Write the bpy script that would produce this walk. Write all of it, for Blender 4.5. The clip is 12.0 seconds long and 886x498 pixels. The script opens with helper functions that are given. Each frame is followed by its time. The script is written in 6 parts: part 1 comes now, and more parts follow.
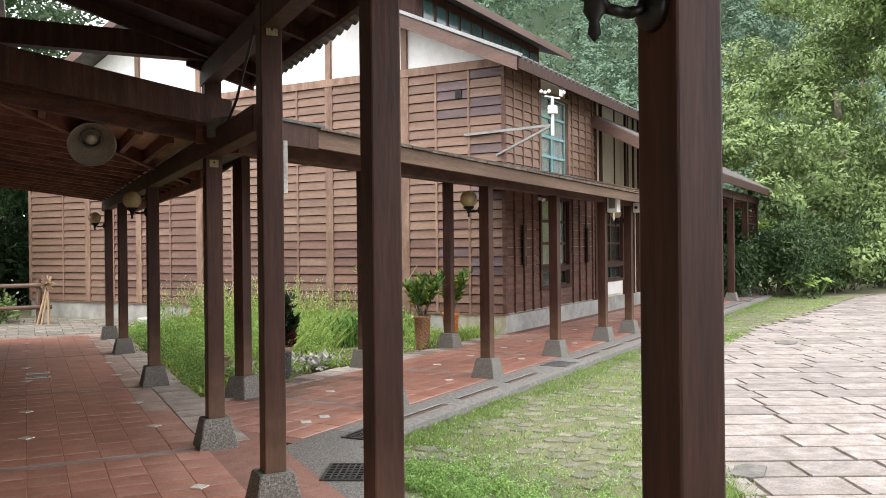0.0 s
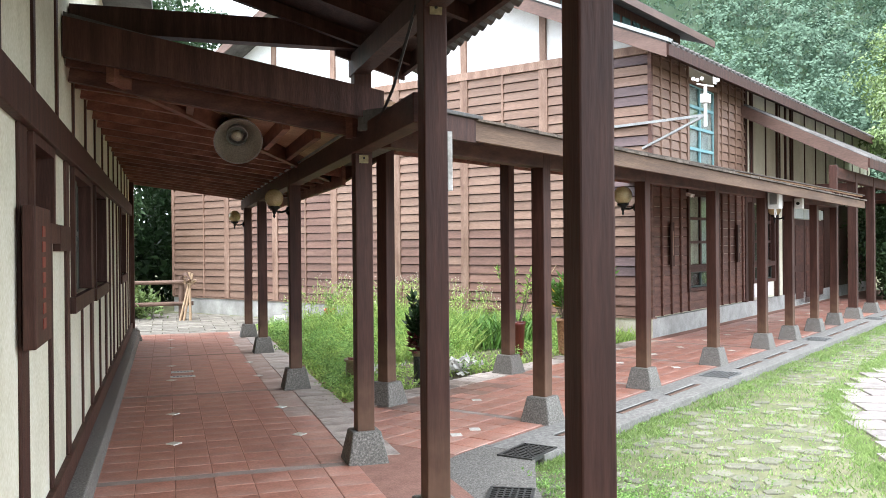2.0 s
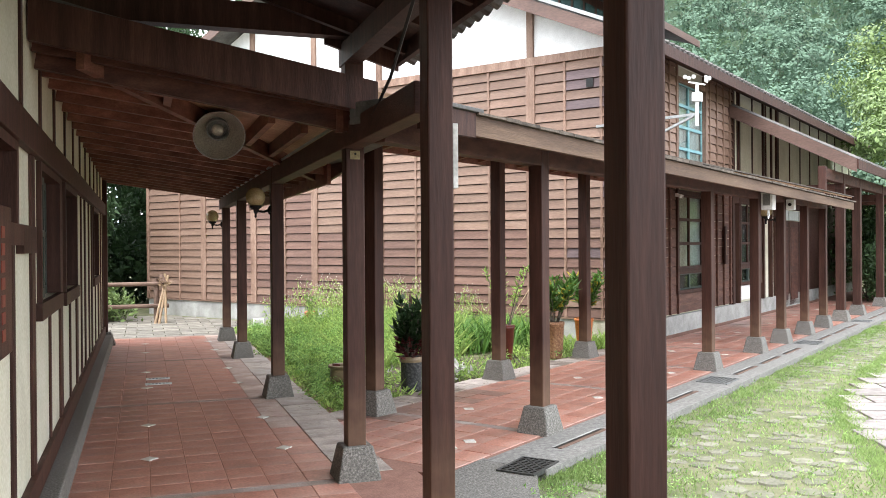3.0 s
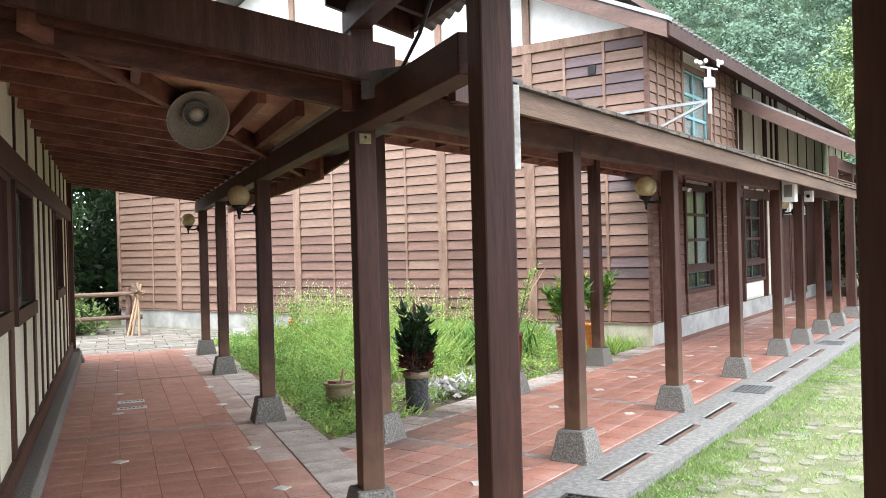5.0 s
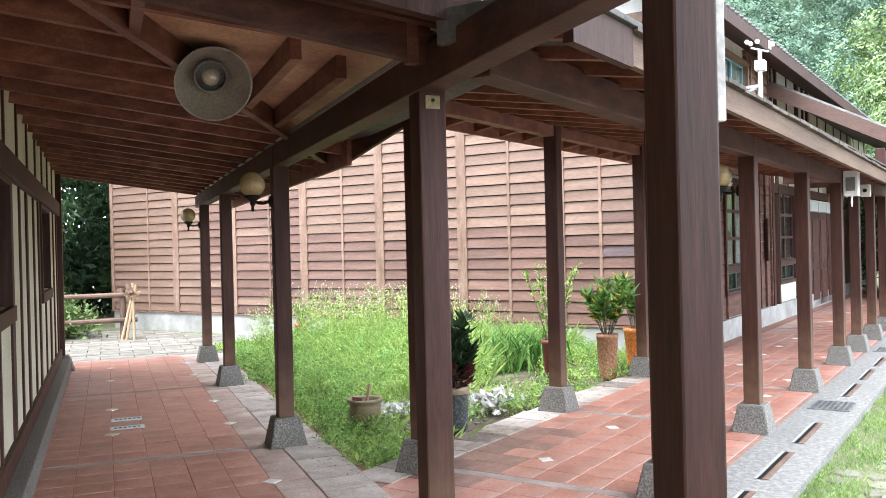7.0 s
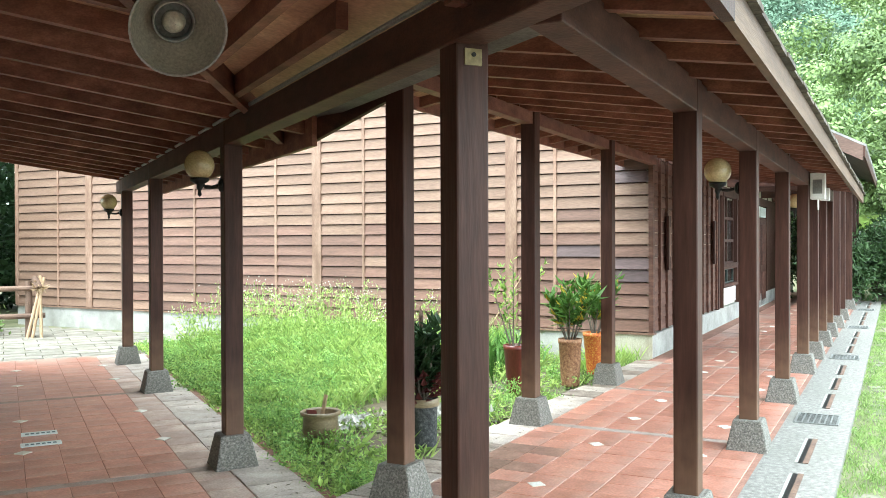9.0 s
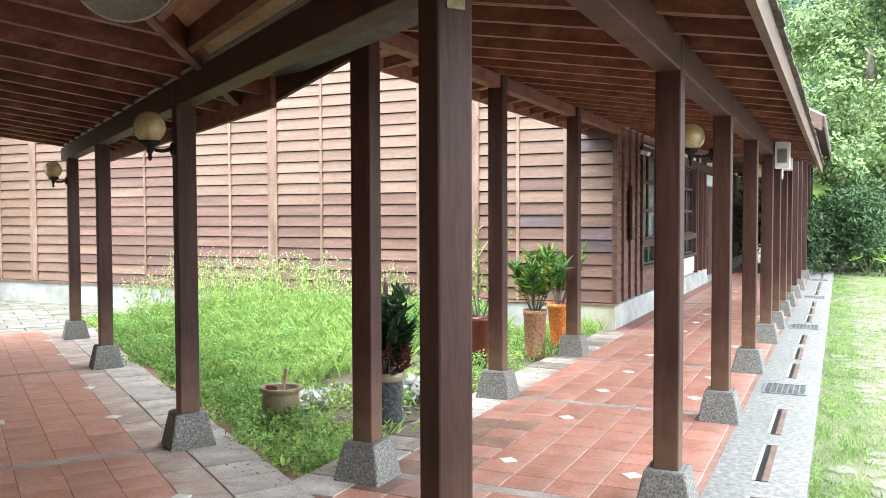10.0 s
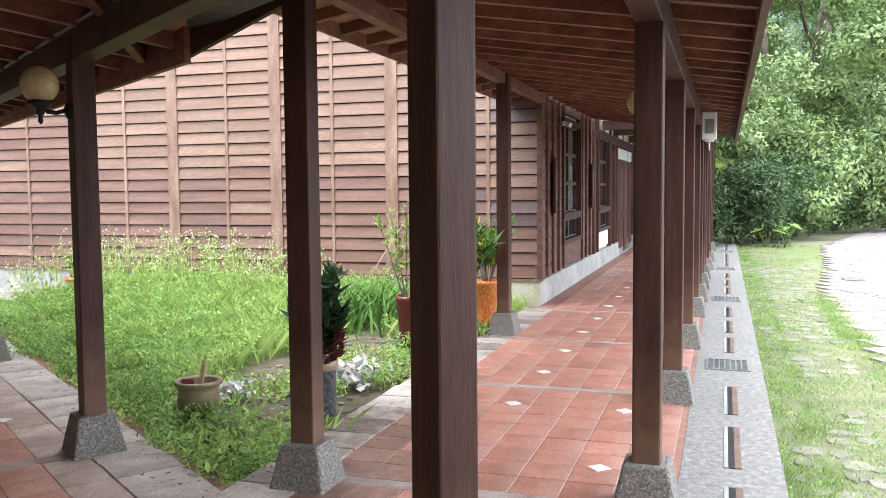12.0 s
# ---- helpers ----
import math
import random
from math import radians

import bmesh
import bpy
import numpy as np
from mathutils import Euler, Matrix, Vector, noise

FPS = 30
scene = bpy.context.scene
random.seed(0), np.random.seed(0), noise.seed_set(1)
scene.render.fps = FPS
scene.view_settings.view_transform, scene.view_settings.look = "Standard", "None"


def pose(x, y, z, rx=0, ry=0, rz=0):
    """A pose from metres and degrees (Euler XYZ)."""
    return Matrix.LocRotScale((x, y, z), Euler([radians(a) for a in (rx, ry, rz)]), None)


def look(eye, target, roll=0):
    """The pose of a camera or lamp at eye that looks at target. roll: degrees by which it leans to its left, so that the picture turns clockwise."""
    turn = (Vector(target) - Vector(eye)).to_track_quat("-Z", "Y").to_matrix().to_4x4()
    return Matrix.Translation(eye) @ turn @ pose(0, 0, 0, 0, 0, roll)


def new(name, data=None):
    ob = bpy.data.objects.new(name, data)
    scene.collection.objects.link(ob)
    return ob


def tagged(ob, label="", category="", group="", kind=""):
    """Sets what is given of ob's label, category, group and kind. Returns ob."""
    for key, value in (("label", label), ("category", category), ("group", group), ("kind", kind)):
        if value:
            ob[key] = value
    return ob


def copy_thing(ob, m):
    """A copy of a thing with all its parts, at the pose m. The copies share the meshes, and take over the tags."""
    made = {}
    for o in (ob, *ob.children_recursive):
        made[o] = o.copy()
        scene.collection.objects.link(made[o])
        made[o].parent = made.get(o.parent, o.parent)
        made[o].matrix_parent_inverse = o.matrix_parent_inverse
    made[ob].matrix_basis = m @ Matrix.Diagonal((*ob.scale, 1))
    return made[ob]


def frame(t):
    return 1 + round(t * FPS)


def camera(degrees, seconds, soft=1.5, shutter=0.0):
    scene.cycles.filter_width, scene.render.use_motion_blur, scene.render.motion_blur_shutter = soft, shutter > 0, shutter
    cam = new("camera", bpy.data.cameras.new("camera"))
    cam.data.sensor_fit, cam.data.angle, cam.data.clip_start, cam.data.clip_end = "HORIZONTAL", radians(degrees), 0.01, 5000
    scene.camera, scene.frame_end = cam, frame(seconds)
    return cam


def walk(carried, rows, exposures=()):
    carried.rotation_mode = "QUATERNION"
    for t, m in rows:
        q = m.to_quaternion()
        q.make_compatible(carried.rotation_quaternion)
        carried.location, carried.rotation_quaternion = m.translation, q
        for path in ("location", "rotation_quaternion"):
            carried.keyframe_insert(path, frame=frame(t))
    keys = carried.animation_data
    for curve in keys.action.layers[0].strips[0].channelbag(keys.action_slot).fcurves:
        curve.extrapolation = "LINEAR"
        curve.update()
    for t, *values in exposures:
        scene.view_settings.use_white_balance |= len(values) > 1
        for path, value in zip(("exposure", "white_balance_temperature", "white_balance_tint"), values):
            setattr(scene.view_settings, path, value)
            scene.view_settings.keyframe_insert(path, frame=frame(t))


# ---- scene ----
cam = camera(54.6, 12.0, soft=0.6)
PATH = [
    (0, (-0.136, -0.346, 1.468), (0.738, 1.452, 1.464), -0.6),
    (0.5, (-0.162, -0.27, 1.482), (0.628, 1.567, 1.474), -0.6),
    (1, (-0.13, -0.111, 1.5), (0.544, 1.772, 1.492), -0.5),
    (1.5, (-0.121, 0.062, 1.498), (0.49, 1.967, 1.492), -0.5),
    (2, (-0.181, 0.271, 1.505), (0.431, 2.175, 1.496), -0.5),
    (2.5, (-0.22, 0.472, 1.519), (0.436, 2.361, 1.511), -0.4),
    (3, (-0.188, 0.668, 1.515), (0.475, 2.555, 1.507), -0.4),
    (3.2, (-0.157, 0.763, 1.51), (0.506, 2.65, 1.506), -0.6),
    (4.8, (-0.199, 1.474, 1.509), (0.52, 3.34, 1.505), -1.5),
    (5, (-0.152, 1.667, 1.515), (0.565, 3.535, 1.51), -1.5),
    (5.5, (-0.136, 1.955, 1.521), (0.567, 3.827, 1.514), -1.5),
    (6, (-0.152, 2.242, 1.52), (0.571, 4.107, 1.515), -1.5),
    (6.5, (-0.136, 2.545, 1.515), (0.592, 4.408, 1.51), -1.5),
    (7, (-0.155, 2.774, 1.504), (0.575, 4.636, 1.498), -1.4),
    (7.2, (-0.156, 2.886, 1.504), (0.582, 4.744, 1.492), -1.9),
    (8.8, (-0.24, 3.592, 1.49), (0.617, 5.399, 1.475), -0.2),
    (9, (-0.256, 3.64, 1.493), (0.654, 5.421, 1.479), -0.2),
    (9.5, (-0.287, 3.766, 1.484), (0.7, 5.505, 1.46), -0.2),
    (10, (-0.207, 3.897, 1.463), (0.793, 5.626, 1.384), -0.2),
    (10.5, (-0.127, 4.027, 1.461), (0.883, 5.751, 1.373), -0.1),
    (11, (-0.135, 4.2, 1.44), (0.936, 5.886, 1.345), 0.1),
    (11.5, (-0.16, 4.361, 1.453), (1.018, 5.974, 1.344), -0.2),
    (12, (-0.146, 4.484, 1.438), (1.048, 6.082, 1.301), -0.5),
]
walk(cam, [(t, look(eye, target, roll)) for t, eye, target, roll in PATH],
     exposures=[(0.0, 1.2, 6800, 13), (1.0, 1.65, 6150, 10), (1.5, 1.82, 6150, 9), (2.0, 1.84, 6150, 10), (3.0, 1.74, 6400, 11), (5.0, 1.95, 6250, 11), (7.0, 2.22, 6050, 10),
                (9.0, 2.4, 6050, -3), (9.6, 2.4, 6050, 2), (10.5, 2.36, 6050, 8), (11.0, 2.12, 6100, 11), (12.0, 2.05, 6150, 12)])
# The walk ends here; light and exposure.
world = bpy.data.worlds.new("sky")
scene.world = world
world.use_nodes = True
wn = world.node_tree.nodes
sky = wn.new("ShaderNodeTexSky")
sky.sky_type, sky.sun_disc = "NISHITA", False
sky.sun_elevation, sky.sun_rotation = radians(66), radians(250)
sky.air_density, sky.dust_density, sky.ozone_density = 1.0, 4.0, 1.0
haze = wn.new("ShaderNodeMixRGB")
haze.inputs[0].default_value = 0.8
haze.inputs[2].default_value = (11.0, 11.5, 12.1, 1)
world.node_tree.links.new(sky.outputs[0], haze.inputs[1])
world.node_tree.links.new(haze.outputs[0], wn["Background"].inputs[0])
wn["Background"].inputs[1].default_value = 0.15
sun_data = bpy.data.lights.new("sun", "SUN")
sun_data.energy, sun_data.angle, sun_data.color = 1.3, radians(40), (1.0, 0.98, 0.95)
sun = new("sun", sun_data)
sun.matrix_world = look((-7, -2.5, 17), (0, 0, 0))


# ---- materials ----
def material(name, colors, scale=6.0, stretch=(1, 1, 1), rough=0.7, bump=0.15, fine=60.0, metal=0.0,
             vary=0.0, stain=0.0, stain_color=(0.05, 0.045, 0.035), spec=0.4, island=0.0):
    """Two scales of noise between the colours, per-object change, stains and fine relief."""
    m = bpy.data.materials.new(name)
    m.use_nodes = True
    n, l = m.node_tree.nodes, m.node_tree.links
    bsdf = n["Principled BSDF"]
    co = n.new("ShaderNodeTexCoord")
    mp = n.new("ShaderNodeMapping")
    mp.inputs["Scale"].default_value = stretch
    l.new(co.outputs["Object"], mp.inputs[0])
    if vary:
        # each piece takes its own stretch of the pattern
        info, far, add = n.new("ShaderNodeObjectInfo"), n.new("ShaderNodeMath"), n.new("ShaderNodeVectorMath")
        far.operation, far.inputs[1].default_value = "MULTIPLY", 60.0
        l.new(info.outputs["Random"], far.inputs[0])
        l.new(co.outputs["Object"], add.inputs[0])
        l.new(far.outputs[0], add.inputs[1])
        l.new(add.outputs[0], mp.inputs[0])
    big = n.new("ShaderNodeTexNoise")
    big.inputs["Scale"].default_value, big.inputs["Detail"].default_value = scale, 6
    big.inputs["Roughness"].default_value = 0.62
    l.new(mp.outputs[0], big.inputs["Vector"])
    ramp = n.new("ShaderNodeValToRGB")
    while len(ramp.color_ramp.elements) < len(colors):
        ramp.color_ramp.elements.new(0.5)
    for i, c in enumerate(colors):
        e = ramp.color_ramp.elements[i]
        e.position = 0.3 + 0.4 * i / max(1, len(colors) - 1)
        e.color = (*c, 1)
    l.new(big.outputs["Fac"], ramp.inputs[0])
    out = ramp.outputs[0]
    small = n.new("ShaderNodeTexNoise")
    small.inputs["Scale"].default_value, small.inputs["Detail"].default_value = fine, 3
    l.new(mp.outputs[0], small.inputs["Vector"])
    mix = n.new("ShaderNodeMixRGB")
    mix.blend_type, mix.inputs[0].default_value = "OVERLAY", 0.5
    l.new(out, mix.inputs[1])
    l.new(small.outputs["Fac"], mix.inputs[2])
    out = mix.outputs[0]
    if stain:
        st = n.new("ShaderNodeTexNoise")
        st.inputs["Scale"].default_value, st.inputs["Detail"].default_value = 1.1, 5
        l.new(co.outputs["Object"], st.inputs["Vector"])
        sr = n.new("ShaderNodeValToRGB")
        sr.color_ramp.elements[0].position, sr.color_ramp.elements[1].position = 0.5, 0.72
        sr.color_ramp.elements[1].color = (stain, stain, stain, 1)
        l.new(st.outputs["Fac"], sr.inputs[0])
        sm = n.new("ShaderNodeMixRGB")
        sm.inputs[2].default_value = (*stain_color, 1)
        l.new(sr.outputs[0], sm.inputs[0])
        l.new(out, sm.inputs[1])
        out = sm.outputs[0]
    if vary or island:
        hsv = n.new("ShaderNodeHueSaturation")
        rnd = n.new("ShaderNodeObjectInfo") if vary else n.new("ShaderNodeNewGeometry")
        mr = n.new("ShaderNodeMapRange")
        k = vary or island
        mr.inputs["To Min"].default_value, mr.inputs["To Max"].default_value = 1 - k, 1 + k
        l.new(rnd.outputs["Random" if vary else "Random Per Island"], mr.inputs["Value"])
        l.new(mr.outputs[0], hsv.inputs["Value"])
        l.new(out, hsv.inputs["Color"])
        out = hsv.outputs[0]
    l.new(out, bsdf.inputs["Base Color"])
    bsdf.inputs["Roughness"].default_value = rough
    bsdf.inputs["Metallic"].default_value = metal
    bsdf.inputs["Specular IOR Level"].default_value = spec
    if bump:
        b = n.new("ShaderNodeBump")
        b.inputs["Strength"].default_value, b.inputs["Distance"].default_value = bump, 0.01
        l.new(small.outputs["Fac"], b.inputs["Height"])
        l.new(b.outputs[0], bsdf.inputs["Normal"])
    return m


DARK = material("dark stained timber", [(0.026, 0.011, 0.008), (0.048, 0.02, 0.014), (0.075, 0.035, 0.025)], 3, (6, 6, 0.5), 0.6, 0.2, 40, vary=0.2, spec=0.25)
POSTWOOD = material("dark post timber", [(0.03, 0.0112, 0.0078), (0.044, 0.017, 0.0115), (0.062, 0.026, 0.018)], 3, (5, 5, 0.5), 0.55, 0.15, 14, vary=0.15, spec=0.25)


def bleach(m):
    """Sun-bleached, splash-worn lower ends on upright timber."""
    n, l = m.node_tree.nodes, m.node_tree.links
    bsdf = n["Principled BSDF"]
    src = bsdf.inputs["Base Color"].links[0].from_socket
    co, sep = n.new("ShaderNodeTexCoord"), n.new("ShaderNodeSeparateXYZ")
    l.new(co.outputs["Object"], sep.inputs[0])
    mr = n.new("ShaderNodeMapRange")
    mr.inputs["From Min"].default_value, mr.inputs["From Max"].default_value = 0.75, 0.2
    l.new(sep.outputs["Z"], mr.inputs["Value"])
    ns = n.new("ShaderNodeTexNoise")
    ns.inputs["Scale"].default_value, ns.inputs["Detail"].default_value = 7, 4
    l.new(co.outputs["Object"], ns.inputs["Vector"])
    mu = n.new("ShaderNodeMath")
    mu.operation = "MULTIPLY"
    l.new(mr.outputs[0], mu.inputs[0])
    l.new(ns.outputs["Fac"], mu.inputs[1])
    mx = n.new("ShaderNodeMixRGB")
    mx.inputs[2].default_value = (0.2, 0.12, 0.075, 1)
    l.new(mu.outputs[0], mx.inputs[0])
    l.new(src, mx.inputs[1])
    l.new(mx.outputs[0], bsdf.inputs["Base Color"])


bleach(POSTWOOD)
BEAM = material("red-brown stained beam", [(0.03, 0.012, 0.009), (0.065, 0.026, 0.018), (0.1, 0.045, 0.031)], 3, (1.5, 1.5, 4), 0.6, 0.2, 40, vary=0.2, spec=0.25)
RAFT = material("rafter timber", [(0.1, 0.036, 0.023), (0.165, 0.066, 0.043), (0.25, 0.112, 0.076)], 3, (2, 2, 4), 0.6, 0.15, 40, vary=0.2)
SOFFIT = material("plywood soffit", [(0.26, 0.13, 0.075), (0.42, 0.245, 0.145), (0.56, 0.385, 0.245)], 1.6, (1, 1, 1), 0.6, 0.1, 50)
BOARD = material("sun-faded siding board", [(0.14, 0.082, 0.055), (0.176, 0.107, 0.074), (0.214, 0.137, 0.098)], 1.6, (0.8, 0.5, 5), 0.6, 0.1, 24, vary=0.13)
# Boards with their stain left; further along the gable this colour also paints shade.
BOARD_KEPT_SHADED = material("reddish siding board", [(0.1, 0.052, 0.036), (0.132, 0.07, 0.05), (0.17, 0.096, 0.071)], 1.6, (0.8, 0.5, 5), 0.6, 0.1, 24, vary=0.16)
BOARD_PLUM = material("dark plum-stained siding board", [(0.075, 0.047, 0.046), (0.108, 0.07, 0.069), (0.15, 0.103, 0.1)], 1.6, (0.8, 0.5, 5), 0.55, 0.1, 24, vary=0.2)
# Reddish stain, darkened further to carry the walkway roof's shade.
BOARD_RED_SHADED = material("reddish stained board with roof shade", [(0.06, 0.026, 0.018), (0.1, 0.045, 0.031), (0.15, 0.075, 0.053)], 3.0, (0.8, 0.8, 5), 0.6, 0.25, 30, vary=0.12)
BATTEN = material("siding batten", [(0.13, 0.073, 0.049), (0.2, 0.122, 0.086), (0.27, 0.18, 0.133)], 2.5, (3, 3, 0.7), 0.65, 0.2, 30, vary=0.15)
FASCIA = material("weathered fascia board", [(0.06, 0.033, 0.02), (0.1, 0.058, 0.035), (0.15, 0.093, 0.057)], 1.8, (0.35, 2, 5), 0.7, 0.25, 30, vary=0.1)
CREAM = material("cream plaster", [(0.51, 0.49, 0.37), (0.61, 0.59, 0.46), (0.67, 0.65, 0.53)], 2.0, (1, 1, 0.6), 0.85, 0.1, 90, stain=0.25, stain_color=(0.3, 0.29, 0.2))
CONCRETE = material("grey concrete", [(0.22, 0.215, 0.2), (0.32, 0.315, 0.295), (0.42, 0.415, 0.39)], 3, (1, 1, 1), 0.85, 0.3, 120, stain=0.4, stain_color=(0.1, 0.1, 0.075))
PEBBLE = material("washed pebble concrete", [(0.065, 0.06, 0.053), (0.16, 0.15, 0.132), (0.3, 0.28, 0.25)], 75, (1, 1, 1), 0.85, 0.6, 140, stain=0.35, stain_color=(0.1, 0.095, 0.075))
STRIP = material("pale pebble-concrete strip", [(0.125, 0.118, 0.107), (0.195, 0.186, 0.17), (0.285, 0.272, 0.25)], 24, (1, 1, 1), 0.85, 0.4, 140, stain=0.65, stain_color=(0.17, 0.165, 0.145))
TERRA = material("terracotta tile", [(0.3, 0.128, 0.088), (0.405, 0.182, 0.13), (0.49, 0.245, 0.185)], 4, (1, 1, 1), 0.38, 0.15, 60, vary=0.1, stain=0.6, stain_color=(0.42, 0.355, 0.315))
TERRAJ = material("terracotta tile far", [(0.3, 0.128, 0.088), (0.405, 0.182, 0.13), (0.49, 0.245, 0.185)], 4, (1, 1, 1), 0.38, 0.15, 60, island=0.1, stain=0.6, stain_color=(0.42, 0.355, 0.315))
DIAMOND = material("white inlay tile", [(0.55, 0.53, 0.48), (0.68, 0.66, 0.6)], 5, (1, 1, 1), 0.5, 0.1, 60)
GROUT = material("dusty mortar", [(0.22, 0.11, 0.08), (0.3, 0.16, 0.12)], 8, (1, 1, 1), 0.9, 0.3, 90, stain=0.4)
SOIL = material("grassy soil", [(0.075, 0.085, 0.038), (0.125, 0.132, 0.064), (0.185, 0.175, 0.108)], 3, (1, 1, 1), 0.95, 0.5, 70, stain=0.4, stain_color=(0.17, 0.14, 0.1))
STONE = material("pale paving stone", [(0.135, 0.116, 0.105), (0.205, 0.18, 0.166), (0.275, 0.247, 0.23)], 7, (1, 1, 1), 0.8, 0.4, 60, vary=0.2, stain=0.5, stain_color=(0.15, 0.135, 0.1))
STONEJ = material("pale paving stone far", [(0.135, 0.116, 0.105), (0.205, 0.18, 0.166), (0.275, 0.247, 0.23)], 7, (1, 1, 1), 0.8, 0.4, 60, island=0.2, stain=0.5, stain_color=(0.15, 0.135, 0.1))
COBBLE = material("dull cobble", [(0.11, 0.11, 0.075), (0.16, 0.155, 0.112), (0.215, 0.205, 0.16)], 8, (1, 1, 1), 0.9, 0.5, 60, island=0.2, stain=0.5, stain_color=(0.07, 0.085, 0.03))
RAKE = material("red-brown painted rake board", [(0.075, 0.042, 0.031), (0.1, 0.057, 0.043), (0.13, 0.078, 0.06)], 1.5, (0.5, 0.5, 2), 0.55, 0.08, 30)
LANTERN_GLASS = material("dark tinted glazing", [(0.03, 0.06, 0.06), (0.06, 0.11, 0.11)], 3, (1, 1, 1), 0.15, 0, 60, spec=0.5)
TILE_EDGE = material("mossy roof edge", [(0.04, 0.03, 0.022), (0.085, 0.066, 0.05), (0.15, 0.125, 0.1)], 9, (1, 1, 1), 0.85, 0.5, 50, vary=0.3)
SLAB = material("weathered slab", [(0.29, 0.24, 0.205), (0.41, 0.35, 0.305), (0.5, 0.44, 0.39)], 5, (1, 1, 1), 0.8, 0.35, 80, vary=0.14, stain=0.4, stain_color=(0.13, 0.105, 0.085))
SLAB_PINK = material("worn pinkish slab", [(0.3, 0.205, 0.165), (0.4, 0.3, 0.25), (0.49, 0.395, 0.34)], 4, (1, 1, 1), 0.7, 0.3, 80, vary=0.14, stain=0.4, stain_color=(0.36, 0.19, 0.14))
ROOF = material("dark roof tile", [(0.05, 0.045, 0.042), (0.09, 0.085, 0.08), (0.14, 0.13, 0.12)], 4, (1, 1, 1), 0.7, 0.3, 50, stain=0.3)
IRON = material("black iron", [(0.012, 0.012, 0.012), (0.03, 0.028, 0.026)], 10, (1, 1, 1), 0.45, 0.1, 80, metal=0.6)

PORCELAIN = material("cream glass globe", [(0.36, 0.27, 0.135), (0.44, 0.345, 0.19)], 4, (1, 1, 1), 0.25, 0.02, 80, spec=0.5)
SPUN = material("brushed reflector", [(0.42, 0.39, 0.33), (0.54, 0.5, 0.43)], 5, (1, 1, 1), 0.36, 0.03, 80, metal=0.45)
STEEL = material("dull steel", [(0.2, 0.205, 0.2), (0.3, 0.305, 0.295)], 5, (1, 1, 1), 0.45, 0.05, 80, metal=0.6)
WHITE = material("white painted metal", [(0.68, 0.68, 0.66), (0.78, 0.78, 0.76)], 6, (1, 1, 1), 0.5, 0.05, 80)
TEAL = material("faded teal window paint", [(0.12, 0.26, 0.28), (0.2, 0.38, 0.4)], 5, (1, 1, 1), 0.5, 0.1, 60)
GREEN_FRAME = material("dark green window paint", [(0.02, 0.035, 0.03), (0.045, 0.065, 0.055)], 5, (1, 1, 1), 0.5, 0.1, 60)
CERAMIC = material("olive-brown glazed pot", [(0.15, 0.11, 0.06), (0.27, 0.205, 0.125)], 6, (1, 1, 3), 0.35, 0.15, 50)
DARKPOT = material("dark ribbed planter", [(0.018, 0.019, 0.02), (0.045, 0.047, 0.047), (0.13, 0.13, 0.123)], 40, (1, 1, 1), 0.7, 0.6, 90)
REDPOT = material("dark red glazed pot", [(0.07, 0.013, 0.01), (0.13, 0.028, 0.02)], 8, (1, 1, 0.4), 0.3, 0.1, 60)
WICKER = material("woven brown pot", [(0.13, 0.055, 0.03), (0.3, 0.15, 0.08), (0.48, 0.3, 0.17)], 40, (1, 1, 1), 0.6, 0.6, 120)
ORANGE = material("orange patterned pot", [(0.3, 0.04, 0.015), (0.45, 0.12, 0.025), (0.55, 0.33, 0.08)], 45, (1, 1, 1), 0.45, 0.3, 90)
BAMBOO = material("pale bamboo pole", [(0.27, 0.18, 0.11), (0.4, 0.29, 0.18)], 5, (1, 1, 0.5), 0.5, 0.1, 60)
RAIL = material("weathered fence rail", [(0.09, 0.055, 0.04), (0.17, 0.105, 0.075)], 4, (1, 1, 1), 0.7, 0.2, 60)
BRASS = material("tarnished brass", [(0.19, 0.15, 0.075), (0.28, 0.225, 0.12)], 8, (1, 1, 1), 0.5, 0.1, 60, metal=0.3)
PAPER = material("crumpled white plastic", [(0.4, 0.39, 0.36), (0.62, 0.61, 0.58)], 8, (1, 1, 1), 0.6, 0.3, 40)
STICKER = material("pale blue floor sticker", [(0.56, 0.64, 0.65), (0.66, 0.73, 0.73)], 8, (1, 1, 1), 0.5, 0.05, 60)
GRATE = material("worn black grate steel", [(0.035, 0.035, 0.033), (0.075, 0.073, 0.068)], 20, (1, 1, 1), 0.55, 0.1, 90, metal=0.3)
# Darker slab copy for the back paving, with shade put into its colour.
SLAB_SHADED = material("slab darkened for shade", [(0.11, 0.1, 0.08), (0.18, 0.165, 0.138), (0.25, 0.23, 0.2)], 5, (1, 1, 1), 0.85, 0.35, 80, vary=0.18, stain=0.6, stain_color=(0.05, 0.055, 0.03))
EARTH = material("bare brown earth", [(0.06, 0.046, 0.03), (0.1, 0.078, 0.052), (0.16, 0.128, 0.09)], 6, (1, 1, 1), 0.95, 0.8, 60, stain=0.4, stain_color=(0.07, 0.09, 0.03))
OLDCREAM = material("dirty cream paint", [(0.3, 0.275, 0.2), (0.42, 0.4, 0.31), (0.5, 0.48, 0.39)], 5, (1, 1, 0.5), 0.85, 0.2, 90, stain=0.6, stain_color=(0.16, 0.13, 0.09))
ROUGHSLAB = material("rough grey cover slab", [(0.07, 0.068, 0.063), (0.115, 0.11, 0.1), (0.17, 0.163, 0.15)], 6, (1, 1, 1), 0.9, 0.5, 80, stain=0.3)
